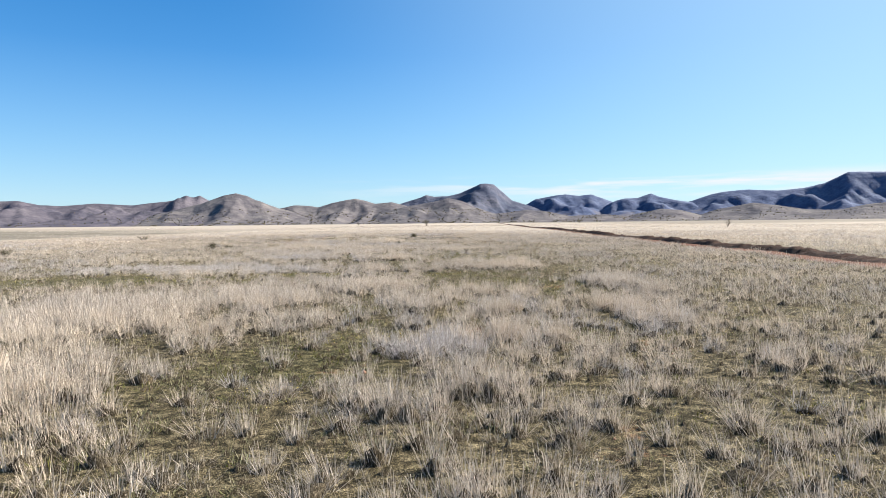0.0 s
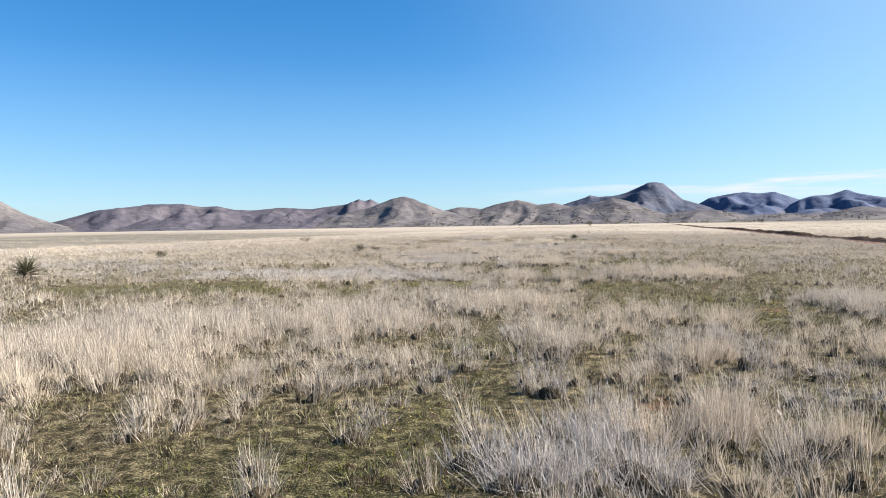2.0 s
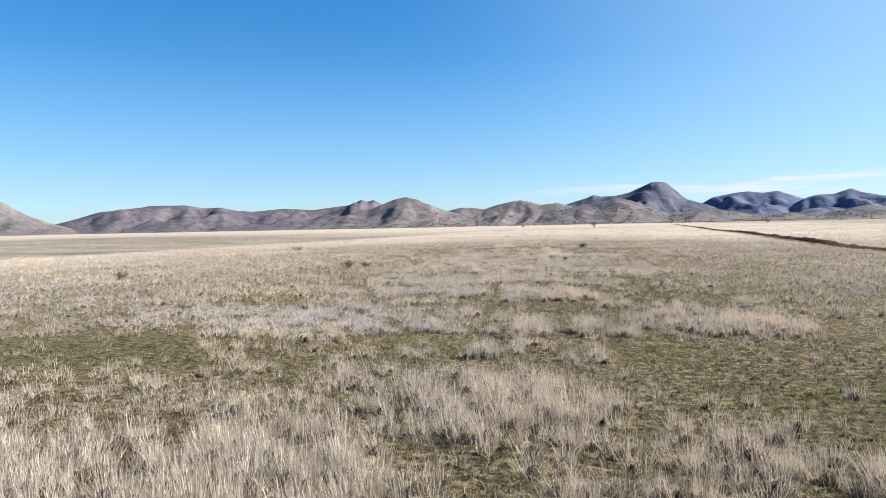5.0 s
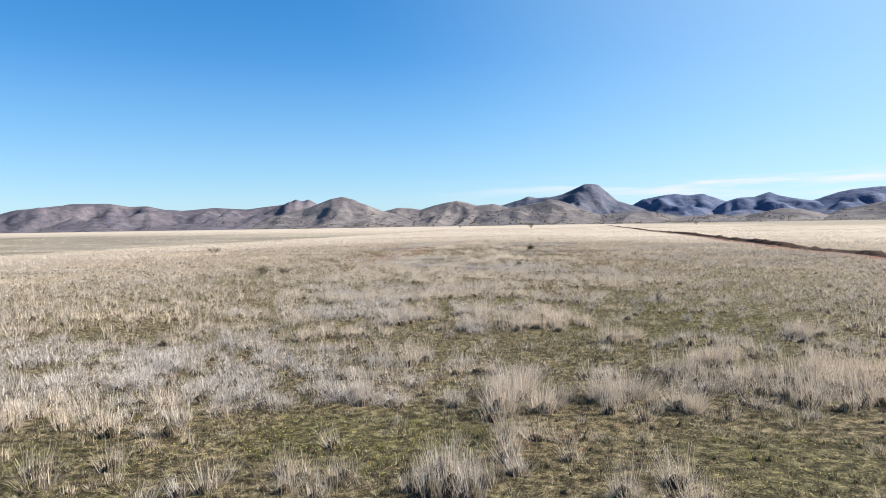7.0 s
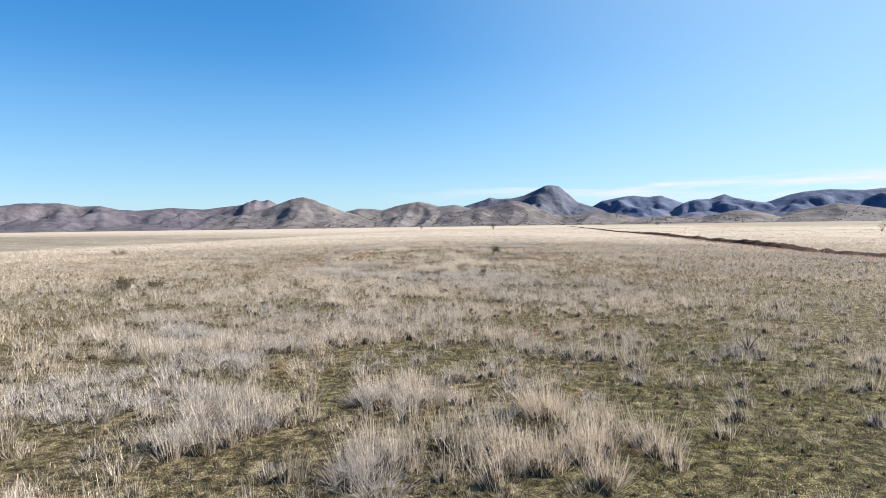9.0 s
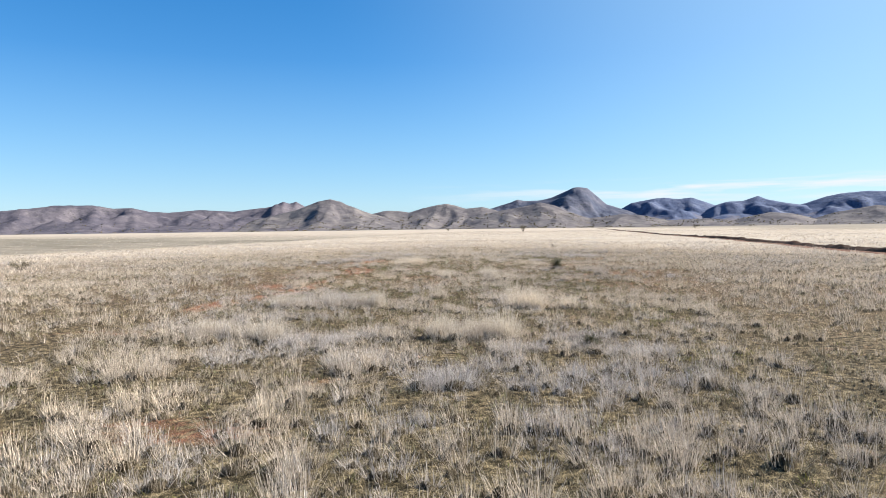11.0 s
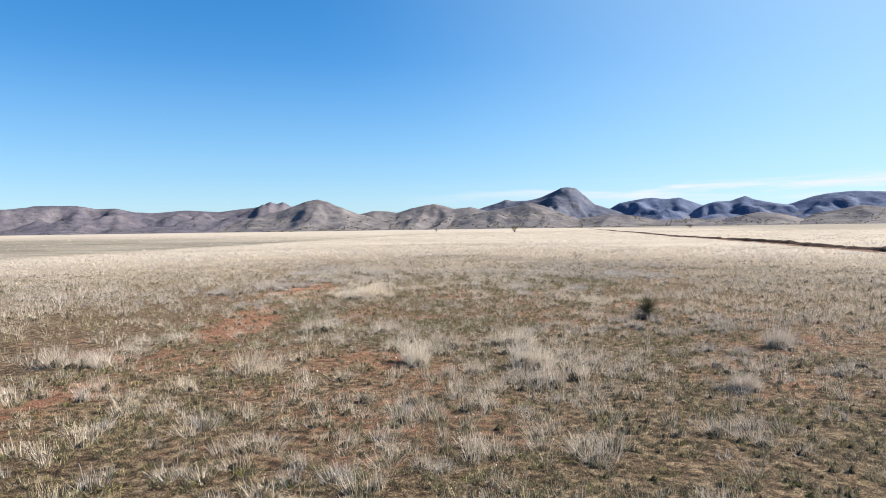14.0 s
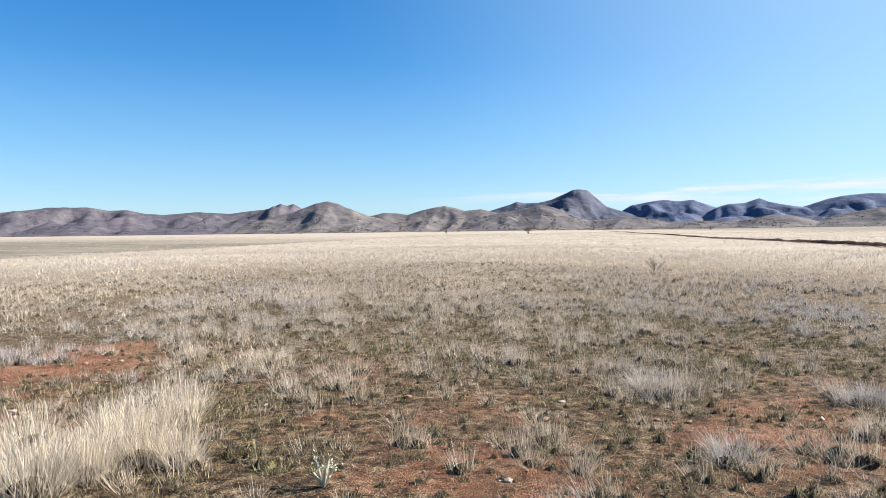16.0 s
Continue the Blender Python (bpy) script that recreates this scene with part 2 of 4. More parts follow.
def mountain_material(name, low, mid, dark, rock, spots, foot=None):
    m = Nodes(name, 0.95, 0.05)
    c = m.ramp(m.noise(0.006, 6, 0.6), [(0.3, dark), (0.5, mid), (0.68, low)])
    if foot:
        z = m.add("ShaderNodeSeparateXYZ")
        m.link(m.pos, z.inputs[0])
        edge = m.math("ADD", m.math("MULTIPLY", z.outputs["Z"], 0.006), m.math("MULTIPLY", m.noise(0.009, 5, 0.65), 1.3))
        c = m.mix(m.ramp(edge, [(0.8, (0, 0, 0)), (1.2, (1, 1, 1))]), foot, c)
    r = m.ramp(m.noise(0.022, 6, 0.7), [(0.35, (0.68, 0.68, 0.72)), (0.6, (1.05, 1.03, 1.0)), (0.8, rock)])
    c = m.mix(1.0, c, r, "MULTIPLY")
    v = m.add("ShaderNodeTexVoronoi", Scale=0.055)
    m.link(m.pos, v.inputs["Vector"])
    s = m.math("MULTIPLY", m.ramp(v.outputs["Distance"], [(0.2, (1, 1, 1)), (0.36, (0, 0, 0))]), m.ramp(m.noise(0.004, 3), [(0.48, (0, 0, 0)), (0.62, (1, 1, 1))]))
    c = m.mix(m.math("MULTIPLY", s, spots), c, (0.035, 0.04, 0.03))
    return m.color(c).bump(m.noise(0.026, 6, 0.65), 1.0, 9.0).mat


# dry grass and scrub colours, cooled towards mauve to paint in distance haze
HAZY_TAN_HILL = mountain_material("hazy_grass_hill", (0.168, 0.154, 0.152), (0.125, 0.115, 0.121), (0.085, 0.08, 0.092), (1.3, 1.27, 1.24), 0.7)
HAZY_MAUVE_HILL = mountain_material("hazy_scrub_hill", (0.128, 0.116, 0.132), (0.098, 0.09, 0.11), (0.070, 0.067, 0.088), (1.25, 1.2, 1.2), 0.5)
# butte and wooded ranges: blue of the distance haze painted into the base colours
HAZY_BUTTE_ROCK = mountain_material("hazy_butte_rock", (0.118, 0.119, 0.148), (0.082, 0.09, 0.126), (0.052, 0.063, 0.098), (1.3, 1.25, 1.22), 0.7, (0.115, 0.113, 0.138))
HAZY_OAK_HILL = mountain_material("hazy_wooded_mountain", (0.128, 0.146, 0.208), (0.088, 0.11, 0.182), (0.058, 0.08, 0.144), (1.25, 1.2, 1.2), 0.5, (0.13, 0.128, 0.158))

m = Nodes("yucca_blade", 0.5, 0.4)
YUCCA = m.color(m.ramp(m.add("ShaderNodeObjectInfo").outputs["Random"], [(0.0, (0.035, 0.037, 0.02)), (0.6, (0.085, 0.083, 0.045)), (1.0, (0.21, 0.185, 0.115))])).leafy(0.15).mat
m = Nodes("yucca_dead_blade", 0.8, 0.2)
DEAD = m.color(m.ramp(m.add("ShaderNodeObjectInfo").outputs["Random"], [(0.0, (0.08, 0.062, 0.045)), (1.0, (0.24, 0.20, 0.15))])).leafy(0.15).mat
m = Nodes("dry_bark", 0.9, 0.1)
BARK = m.color(m.ramp(m.noise(14, 4, 0.6), [(0.3, (0.07, 0.055, 0.045)), (0.7, (0.17, 0.14, 0.115))])).bump(m.noise(60, 3), 0.6, 0.006).mat
scrub_leaf = blade_material("scrub_leaf", [(0.0, (0.035, 0.035, 0.02)), (0.6, (0.085, 0.08, 0.045)), (1.0, (0.17, 0.14, 0.085))], (0.85, 0.85, 0.85), (1.1, 1.05, 1.0), 0.2, 3.0)
pale_leaf = blade_material("pale_cactus_leaf", [(0.0, (0.3, 0.31, 0.22)), (1.0, (0.62, 0.6, 0.5))], (0.9, 0.9, 0.9), (1.05, 1.05, 1.0), 0.2, 3.0)
m = Nodes("field_stone", 0.9, 0.2)
STONE = m.color(m.mix(1.0, m.ramp(m.add("ShaderNodeObjectInfo").outputs["Random"], [(0.0, (0.24, 0.12, 0.085)), (0.6, (0.34, 0.21, 0.15)), (1.0, (0.48, 0.38, 0.31))]),
                      m.ramp(m.noise(40, 4), [(0.3, (0.75, 0.75, 0.75)), (0.7, (1.1, 1.1, 1.1))]), "MULTIPLY")).bump(m.noise(60, 3), 0.5, 0.004).mat
m = Nodes("gravel", 0.9, 0.2)
GRAVEL = m.color(m.ramp(island(m), [(0.0, (0.20, 0.10, 0.07)), (0.6, (0.36, 0.21, 0.15)), (1.0, (0.58, 0.47, 0.40))])).mat

# ---- plan: fields over the ground ----
rng = np.random.default_rng(7)


def lattice(ix, iy, seed):
    h = (ix.astype(np.int64) * 374761393 + iy.astype(np.int64) * 668265263 + seed * 974711) & 0x7FFFFFFF
    h = ((h ^ (h >> 13)) * 1274126177) & 0x7FFFFFFF
    return ((h ^ (h >> 16)) & 0xFFFF) / 65535.0


def vnoise(x, y, seed=0):
    """Smooth noise in 0..1 over the plan."""
    x, y = np.asarray(x, float), np.asarray(y, float)
    ix, iy = np.floor(x), np.floor(y)
    u, v = x - ix, y - iy
    u, v = u * u * (3 - 2 * u), v * v * (3 - 2 * v)
    ix, iy = ix.astype(np.int64), iy.astype(np.int64)
    a, b = lattice(ix, iy, seed), lattice(ix + 1, iy, seed)
    c, d = lattice(ix, iy + 1, seed), lattice(ix + 1, iy + 1, seed)
    return (a * (1 - u) + b * u) * (1 - v) + (c * (1 - u) + d * u) * v


def fractal(x, y, seed=0, octaves=4):
    s = sum(vnoise(np.asarray(x) * 2.03 ** k, np.asarray(y) * 2.03 ** k, seed + k) * 0.5 ** k for k in range(octaves))
    return s / (2 - 0.5 ** (octaves - 1))


def patch(x, y, cx, cy, rx, ry, turn=0.0, seed=0, ragged=1.7):
    """1 inside an ellipse with a ragged edge, 0 outside."""
    c, s = math.cos(radians(turn)), math.sin(radians(turn))
    dx, dy = x - cx, y - cy
    d = np.hypot((dx * c + dy * s) / rx, (-dx * s + dy * c) / ry) + (fractal(x * 0.7, y * 0.7, 40 + seed, 4) - 0.5) * ragged
    return np.clip((1.2 - d) / 0.7, 0, 1)


def patches(x, y, places, seed, ragged=1.7):
    """The strongest of several ragged ellipses: middle, half width and half depth."""
    g = 0 * np.asarray(x, float)
    for k, e in enumerate(places):
        near = np.hypot(x - e[0], y - e[1]) < 2.2 * max(e[2], e[3])
        if near.any():
            g[near] = np.maximum(g[near], patch(x[near], y[near], *e[:4], e[4] if len(e) > 4 else 0.0, seed + k, ragged))
    return g


def route(y):
    """Middle of the strip of plain that is seen from near by."""
    return -1.0 - 0.115 * y


def berm_x(y):
    return 15.8 + 0.055 * y + 0.35 * np.sin(y * 0.05) + 0.2 * np.sin(y * 0.21)


GREEN_PATCHES = ((-14, 20.2, 8, 2.2, -2), (-5.3, 22.3, 3.2, 1.3, 6), (1.8, 18.6, 2.6, 3.6, 10), (-2.6, 6.6, 1.6, 2.0), (1.9, 9.3, 1.0, 1.3), (-2.4, 12.4, 0.8, 1.1), (-2.1, 9.2, 0.7, 1.8), (0.2, 33, 4.2, 4.6, 10),
                 (-0.6, 22, 1.4, 1.1), (-4.8, 36.0, 1.8, 1.0), (-0.2, 36.1, 2.1, 5.6), (-6.4, 34.3, 0.6, 1.6))
GREEN_PATCHES_BEYOND = ((-4.0, 68.9, 1.6, 2.9), (-2.8, 55.9, 0.9, 1.6), (-4.2, 69.5, 2.0, 3.7), (-10.9, 64.8, 0.8, 1.3), (-6.1, 77.1, 1.4, 1.5), (-8.1, 93.7, 1.7, 3.6), (-16, 95.4, 0.9, 1.8))
GREY_PATCHES = ((-13.5, 26.0, 9.5, 3.4, -8), (-9.8, 26.6, 3.6, 2.6, -10), (-24, 31, 8, 4.5, -20), (-44, 61, 4, 10), (-6.0, 54.0, 2.1, 1.8), (-10.7, 55.9, 1.6, 1.9), (-19.2, 92.3, 1.2, 2.6), (-2.9, 99.2, 2.6, 4.6), (-21, 104, 3.0, 6.0),
                (-0.8, 7.9, 0.8, 0.9), (-9.0, 34.0, 1.6, 2.4), (-10.6, 38.8, 1.8, 1.6), (1.0, 13.5, 1.0, 1.2))
# stands of tall grass along the way
STANDS_FIRST = ((-7.7, 12.2, 2.2, 3.4), (-3.2, 17.4, 2.4, 1.9), (1.5, 25.6, 2.0, 1.5), (4.2, 17.8, 0.9, 2.5), (0.6, 11.7, 0.6, 0.6), (-5.2, 14.3, 1.7, 2.0), (-1.2, 12.4, 0.6, 1.4), (-0.8, 8.0, 0.8, 0.9),
                (3.4, 11.3, 1.0, 2.3), (-7.7, 10.2, 2.5, 2.0), (-0.4, 8.9, 0.6, 0.8), (0.9, 8.8, 0.5, 0.6), (-5.3, 5.4, 1.4, 1.6), (-0.8, 4.9, 1.0, 0.6))
STANDS_SECOND = ((-5.5, 27.2, 0.6, 0.5), (-3.5, 24.8, 0.45, 1.3), (-1.9, 24.2, 0.45, 0.8), (-0.1, 26.0, 1.2, 0.8), (1.5, 25.6, 0.8, 0.9), (-5.8, 24.4, 0.4, 0.4), (-4.0, 21.2, 0.6, 0.5), (-1.8, 21.2, 0.5, 0.4), (-17.5, 33.1, 2.4, 1.6),
                 (-3.3, 31.5, 1.3, 0.9), (-9.5, 37.0, 1.8, 0.9), (-8.0, 33.1, 0.5, 0.7), (-6.7, 32.7, 0.8, 0.9), (-5.1, 33.7, 0.5, 1.0), (-2.7, 32.1, 0.7, 0.7), (0.5, 37.2, 0.3, 0.6), (-6.6, 38.6, 1.1, 0.8), (-4.9, 31.3, 0.3, 0.5))
STANDS_THIRD = ((-12.5, 63.0, 1.7, 0.7), (-6.2, 62.7, 1.0, 0.5), (-13.1, 57.1, 1.6, 0.7), (-7.3, 57.4, 1.0, 0.6), (-12.5, 53.7, 0.8, 0.8), (-8.8, 54.1, 0.5, 0.6), (-12.7, 64.3, 1.1, 1.0), (-6.6, 64.2, 0.9, 0.5), (-9.5, 64.2, 0.4, 0.4),
                (-7.9, 73.6, 0.5, 0.5), (-20.9, 90.6, 2.6, 2.0), (-13.6, 79.0, 0.7, 0.6), (-14.0, 86.9, 1.0, 0.9), (-10.5, 74.9, 0.4, 0.4), (-26.7, 89.7, 2.0, 2.5), (-7.8, 74.6, 0.7, 0.3), (-18.0, 103.1, 2.9, 3.5), (-4.5, 107.3, 5.5, 5.5), (-8.5, 90.5, 0.4, 0.5))


def green(x, y):
    g = np.maximum(patches(x, y, GREEN_PATCHES, 0), 0.75 * patches(x, y, GREEN_PATCHES_BEYOND, 13))
    return np.maximum(g, 0.5 * np.clip((fractal(x * 0.16, y * 0.16, 11) - 0.55) * 8, 0, 1)) * (1 - 0.35 * np.clip((y - 56) / 8, 0, 1))


def grey(x, y):
    return np.maximum(patches(x, y, GREY_PATCHES, 20, 1.1), 0.5 * np.clip((fractal(x * 0.2, y * 0.2, 23) - 0.55) * 8, 0, 1))


def stands(x, y):
    return np.maximum(patches(x, y, STANDS_FIRST, 110, 1.0), np.maximum(patches(x, y, STANDS_SECOND, 130, 0.9), patches(x, y, STANDS_THIRD, 150, 0.9)))


def bare(x, y):
    b = 0
    for k, e in enumerate(((-18.0, 91.5, 1.7, 4.6, 12), (-16.2, 79, 1.1, 7.5, 8), (-15.8, 66, 0.7, 7, -4), (-3.0, 39.4, 1.1, 0.8, 0), (-13.0, 91.8, 0.6, 1.6, 20), (-12.7, 88.8, 0.7, 1.2, 0),
                           (-7.4, 89.4, 0.9, 1.0, 0), (-6.4, 93.8, 1.1, 0.7, 0), (-10.5, 87.3, 1.3, 0.6, 0), (-4.3, 84.5, 1.6, 1.0, 10), (-10.2, 50.6, 1.2, 0.6, 0),
                           (-9.3, 53.4, 0.5, 0.6, 0), (-13.5, 82.5, 0.8, 1.6, 0), (-8.3, 82.5, 0.7, 1.0, 0), (-16.8, 70, 1.5, 2.6, 15),
                           (-11.3, 75.3, 1.0, 1.4, 0), (-9.7, 74.9, 0.5, 0.8, 0), (-8.0, 88.2, 1.1, 1.3, 0), (-9.4, 63.9, 0.5, 0.5, 0), (-1.8, 6.4, 0.3, 0.35, 0), (1.0, 3.9, 0.25, 0.5, 0))):
        b = np.maximum(b, patch(x, y, *e, seed=50 + k) * (0.85 if k < 3 else 0.7))
    south = np.clip((np.asarray(y) - 58) / 14, 0, 1) * np.clip((100 - np.asarray(y)) / 8, 0, 1) * np.clip((13 - np.abs(x - route(y))) / 5, 0, 1)
    b = np.maximum(b, south * np.clip((fractal(x * 0.45, y * 0.45, 31) - 0.43) * 3.2, 0, 0.5))
    b = np.maximum(b, 0.45 * np.clip((fractal(x * 0.4, y * 0.4, 37) - 0.6) * 6, 0, 1))
    lane = np.asarray(x) - berm_x(np.asarray(y))
    return np.maximum(b, np.clip(1 - np.abs(lane + 0.9) / 1.4, 0, 1) * 1.6)


def ground_z(x, y):
    """Height of the plain."""
    x, y = np.asarray(x, float), np.asarray(y, float)
    z = (vnoise(x * 0.9, y * 0.9, 3) - 0.5) * 0.05 + (vnoise(x * 0.25, y * 0.25, 4) - 0.5) * 0.10
    away = np.clip((np.abs(x - route(y)) - 30) / 120, 0, 1)
    z = z + away * (vnoise(x * 0.012, y * 0.012, 5) - 0.5) * 1.6
    dip = np.clip((-58 - x) / 45, 0, 1) * np.clip((x + 330) / 180, 0, 1) * np.clip((y - 30) / 60, 0, 1) * np.clip((700 - y) / 400, 0, 1)
    return z - 2.2 * dip * dip * (3 - 2 * dip)


def far_field(x, y):
    return np.clip((np.abs(x - route(y)) - 11) / 45, 0, 1) + np.clip((y - 90) / 70, 0, 1) + np.clip((-4 - y) / 20, 0, 1)


def swale(x, y):
    s = np.clip((-60 - x) / 12, 0, 1) * np.clip((y - 60) / 40, 0, 1) * np.clip((520 - y) / 200, 0, 1) * np.clip((x + 420) / 120, 0, 1)
    t = np.clip((x - 110) / 60, 0, 1) * np.clip((y - 350) / 100, 0, 1) * 0.7
    return np.clip(s * (0.8 + 1.2 * (fractal(x * 0.02, y * 0.05, 71) - 0.4)) + t, 0, 1)


# ---- meshes ----
def mesh_of(name, verts, faces, material, smooth=False):
    """A mesh from arrays of places and of faces, three or four corners each."""
    verts, faces = np.asarray(verts, np.float32), np.asarray(faces, np.int32)
    me = bpy.data.meshes.new(name)
    n, k = faces.shape
    me.vertices.add(len(verts))
    me.vertices.foreach_set("co", verts.ravel())
    me.loops.add(n * k)
    me.loops.foreach_set("vertex_index", faces.ravel())
    me.polygons.add(n)
    me.polygons.foreach_set("loop_start", np.arange(0, n * k, k, dtype=np.int32))
    if smooth:
        me.polygons.foreach_set("use_smooth", np.ones(n, dtype=bool))
    me.update(calc_edges=True)
    me.materials.append(material)
    return me


def part(name, me, parent, m=None, label=""):
    """A mesh (or a bmesh's mesh) as a part of a thing."""
    ob = new(name, me)
    ob.parent = parent
    if m is not None:
        ob.matrix_basis = m
    return tagged(ob, label)


def grid_faces(rows, cols):
    i = np.arange(rows - 1)[:, None] * cols + np.arange(cols - 1)[None, :]
    return np.stack([i, i + 1, i + cols + 1, i + cols], -1).reshape(-1, 4)


def thing(name, m, label, category, group="", kind=""):
    ob = new(name)
    ob.matrix_basis = m
    return tagged(ob, label, category, group, kind)


def tube(path, radii, sides=5):
    """Places and faces of a tapered round stem along a line of points."""
    v, f = [], []
    for i, (p, r) in enumerate(zip(path, radii)):
        d = (path[min(i + 1, len(path) - 1)] - path[max(i - 1, 0)]).normalized()
        a = d.orthogonal().normalized()
        b = d.cross(a)
        v += [p + (a * math.cos(2 * math.pi * k / sides) + b * math.sin(2 * math.pi * k / sides)) * r for k in range(sides)]
    for i in range(len(path) - 1):
        f += [(i * sides + k, i * sides + (k + 1) % sides, (i + 1) * sides + (k + 1) % sides, (i + 1) * sides + k) for k in range(sides)]
    return v, f


def merged(name, pieces, material, smooth=True):
    v, f = [], []
    for pv, pf in pieces:
        f += [tuple(i + len(v) for i in q) for q in pf]
        v += pv
    me = bpy.data.meshes.new(name)
    me.from_pydata([tuple(p) for p in v], [], f)
    me.polygons.foreach_set("use_smooth", [smooth] * len(me.polygons))
    me.materials.append(material)
    return me


# ---- the plain ----
def steps(lo, hi, fine, grow, limit):
    """Even steps from lo to hi, then ever wider ones out to the limit on both sides."""
    mid = list(np.arange(lo, hi + fine / 2, fine))
    up, d = [], fine
    while (up or mid)[-1] < limit:
        d *= grow
        up.append((up or mid)[-1] + d)
    down, d = [], fine
    while (down or [mid[0]])[-1] > -limit:
        d *= grow
        down.append((down or [mid[0]])[-1] - d)
    return np.array(down[::-1] + mid + up)


gx, gy = steps(-32, 20, 0.6, 1.13, 4850), steps(0, 108, 0.6, 1.13, 4850)
X, Y = np.meshgrid(gx, gy)
x, y = X.ravel(), Y.ravel()
keep_round = 4850 / np.maximum(np.hypot(x, y), 4850)
x, y = x * keep_round, y * keep_round
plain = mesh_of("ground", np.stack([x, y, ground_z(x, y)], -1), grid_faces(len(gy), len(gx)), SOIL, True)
for name, field in (("bare", bare), ("green", green), ("far", far_field), ("swale", swale)):
    a = plain.attributes.new(name, "FLOAT", "POINT")
    a.data.foreach_set("value", np.clip(field(x, y), 0, 1).astype(np.float32))
tagged(new("ground", plain), "wide flat plain of red soil under dry winter grass", "ground", kind="structure")

# graded lane beside the berm
ry = np.concatenate([np.arange(-30, 260, 0.8), np.arange(260, 900, 6)])
cols = np.linspace(-2.0, -0.2, 7)
LX = berm_x(ry)[:, None] + cols[None, :] + (vnoise(ry[:, None] * 0.5 + cols[None, :] * 7, cols[None, :] * 3 + 0 * ry[:, None], 8) - 0.5) * 0.9 * (np.abs(cols + 1.1) > 0.7)
LY = np.repeat(ry[:, None], 7, 1)
LZ = ground_z(LX, LY) + 0.012 - 0.05 * (np.arange(7) % 6 == 0)
tagged(new("road", mesh_of("road", np.stack([LX, LY, LZ], -1).reshape(-1, 3), grid_faces(len(ry), 7), DIRT, True)), "bare red dirt lane graded through the grass", "dirt road", kind="structure")

# windrow of turned earth along the lane
by = np.concatenate([np.arange(-30, 180, 0.16), np.arange(180, 900, 1.2)])
cols = np.linspace(-0.85, 0.85, 11)
BX = berm_x(by)[:, None] + 0.35 + cols[None, :]
BY = np.repeat(by[:, None], 11, 1)
size = 0.75 + 0.7 * (vnoise(by * 0.16, by * 0, 9) - 0.3) + 0.5 * (vnoise(by * 0.6, by * 0, 19) - 0.5)
hump = np.clip(1 - (cols / 0.8) ** 2, 0, 1)[None, :] * size[:, None] * 0.29
lumps = (fractal(BX * 2.2, BY * 2.2, 61, 3) - 0.45) * 0.55 + (vnoise(BX * 6, BY * 6, 65) - 0.5) * 0.14
BZ = ground_z(BX, BY) - 0.04 + hump + 0.6 * np.clip(lumps, -0.2, 0.5) * np.clip(hump * 4, 0, 1)
tagged(new("dirt_berm", mesh_of("dirt_berm", np.stack([BX, BY, BZ], -1).reshape(-1, 3), grid_faces(len(by), 11), SHADED_EARTH, True)), "low lumpy windrow of turned earth along the lane, darkened for shade", "dirt berm", kind="structure")


# ---- mountains ----
def mountains(name, label, material, crest, away, depth, seed, gullies=0.16, scrub=0):
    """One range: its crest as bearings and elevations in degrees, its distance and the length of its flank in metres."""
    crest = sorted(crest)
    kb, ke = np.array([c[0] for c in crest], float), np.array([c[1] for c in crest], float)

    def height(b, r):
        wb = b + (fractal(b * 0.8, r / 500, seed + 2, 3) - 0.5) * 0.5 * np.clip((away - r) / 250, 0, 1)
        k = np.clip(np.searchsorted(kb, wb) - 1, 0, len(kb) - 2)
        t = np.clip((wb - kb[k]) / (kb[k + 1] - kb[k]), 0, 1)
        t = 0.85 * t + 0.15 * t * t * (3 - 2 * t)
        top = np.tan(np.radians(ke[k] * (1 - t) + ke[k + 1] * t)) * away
        spur = 0.7 + 0.75 * (1 - np.abs(2 * fractal(wb * 0.38 + 0.0008 * r, r / 1800, seed + 5, 2) - 1))
        front = np.clip((away - r) / (depth * spur), 0, 4)
        behind = np.clip((r - away) / 260, 0, 4)
        h = top * np.exp(-1.5 * front ** 1.15 - behind ** 1.4)
        flank = np.clip(front * 2.2, 0, 1) * np.clip(h / 60, 0, 1)
        px, py = -r * np.sin(np.radians(wb)), r * np.cos(np.radians(wb))
        cut = np.abs(2 * fractal(px / 240 + 0.3 * py / 330, py / 430, seed + 7, 4) - 1) - 0.22
        fine = np.abs(2 * vnoise(px / 85, py / 150, seed + 9) - 1) - 0.5
        return h + flank * (gullies * np.minimum(h, 130) * (4.6 * cut + 0.9 * fine)) + (fractal(b * 3, r / 120, seed + 12) - 0.5) * 3 * np.clip(h / 50, 0, 1)

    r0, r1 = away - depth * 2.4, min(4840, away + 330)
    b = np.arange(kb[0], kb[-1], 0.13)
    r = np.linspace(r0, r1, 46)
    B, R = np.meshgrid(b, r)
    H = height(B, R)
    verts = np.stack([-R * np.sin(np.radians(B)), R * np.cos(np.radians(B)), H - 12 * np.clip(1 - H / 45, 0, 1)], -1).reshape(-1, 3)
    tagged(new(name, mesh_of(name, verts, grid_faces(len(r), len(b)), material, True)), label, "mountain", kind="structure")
    sb, sr = rng.uniform(kb[0], kb[-1], scrub), rng.uniform(r0, away, scrub)
    h = height(sb, sr) if scrub else sb
    ok = (h > 8) & (h < 80) & (vnoise(sb * 1.3, sr / 200, seed + 33) > 0.4)
    return np.stack([-sr * np.sin(np.radians(sb)), sr * np.cos(np.radians(sb)), h - 12 * np.clip(1 - h / 45, 0, 1) + 1], -1)[ok]


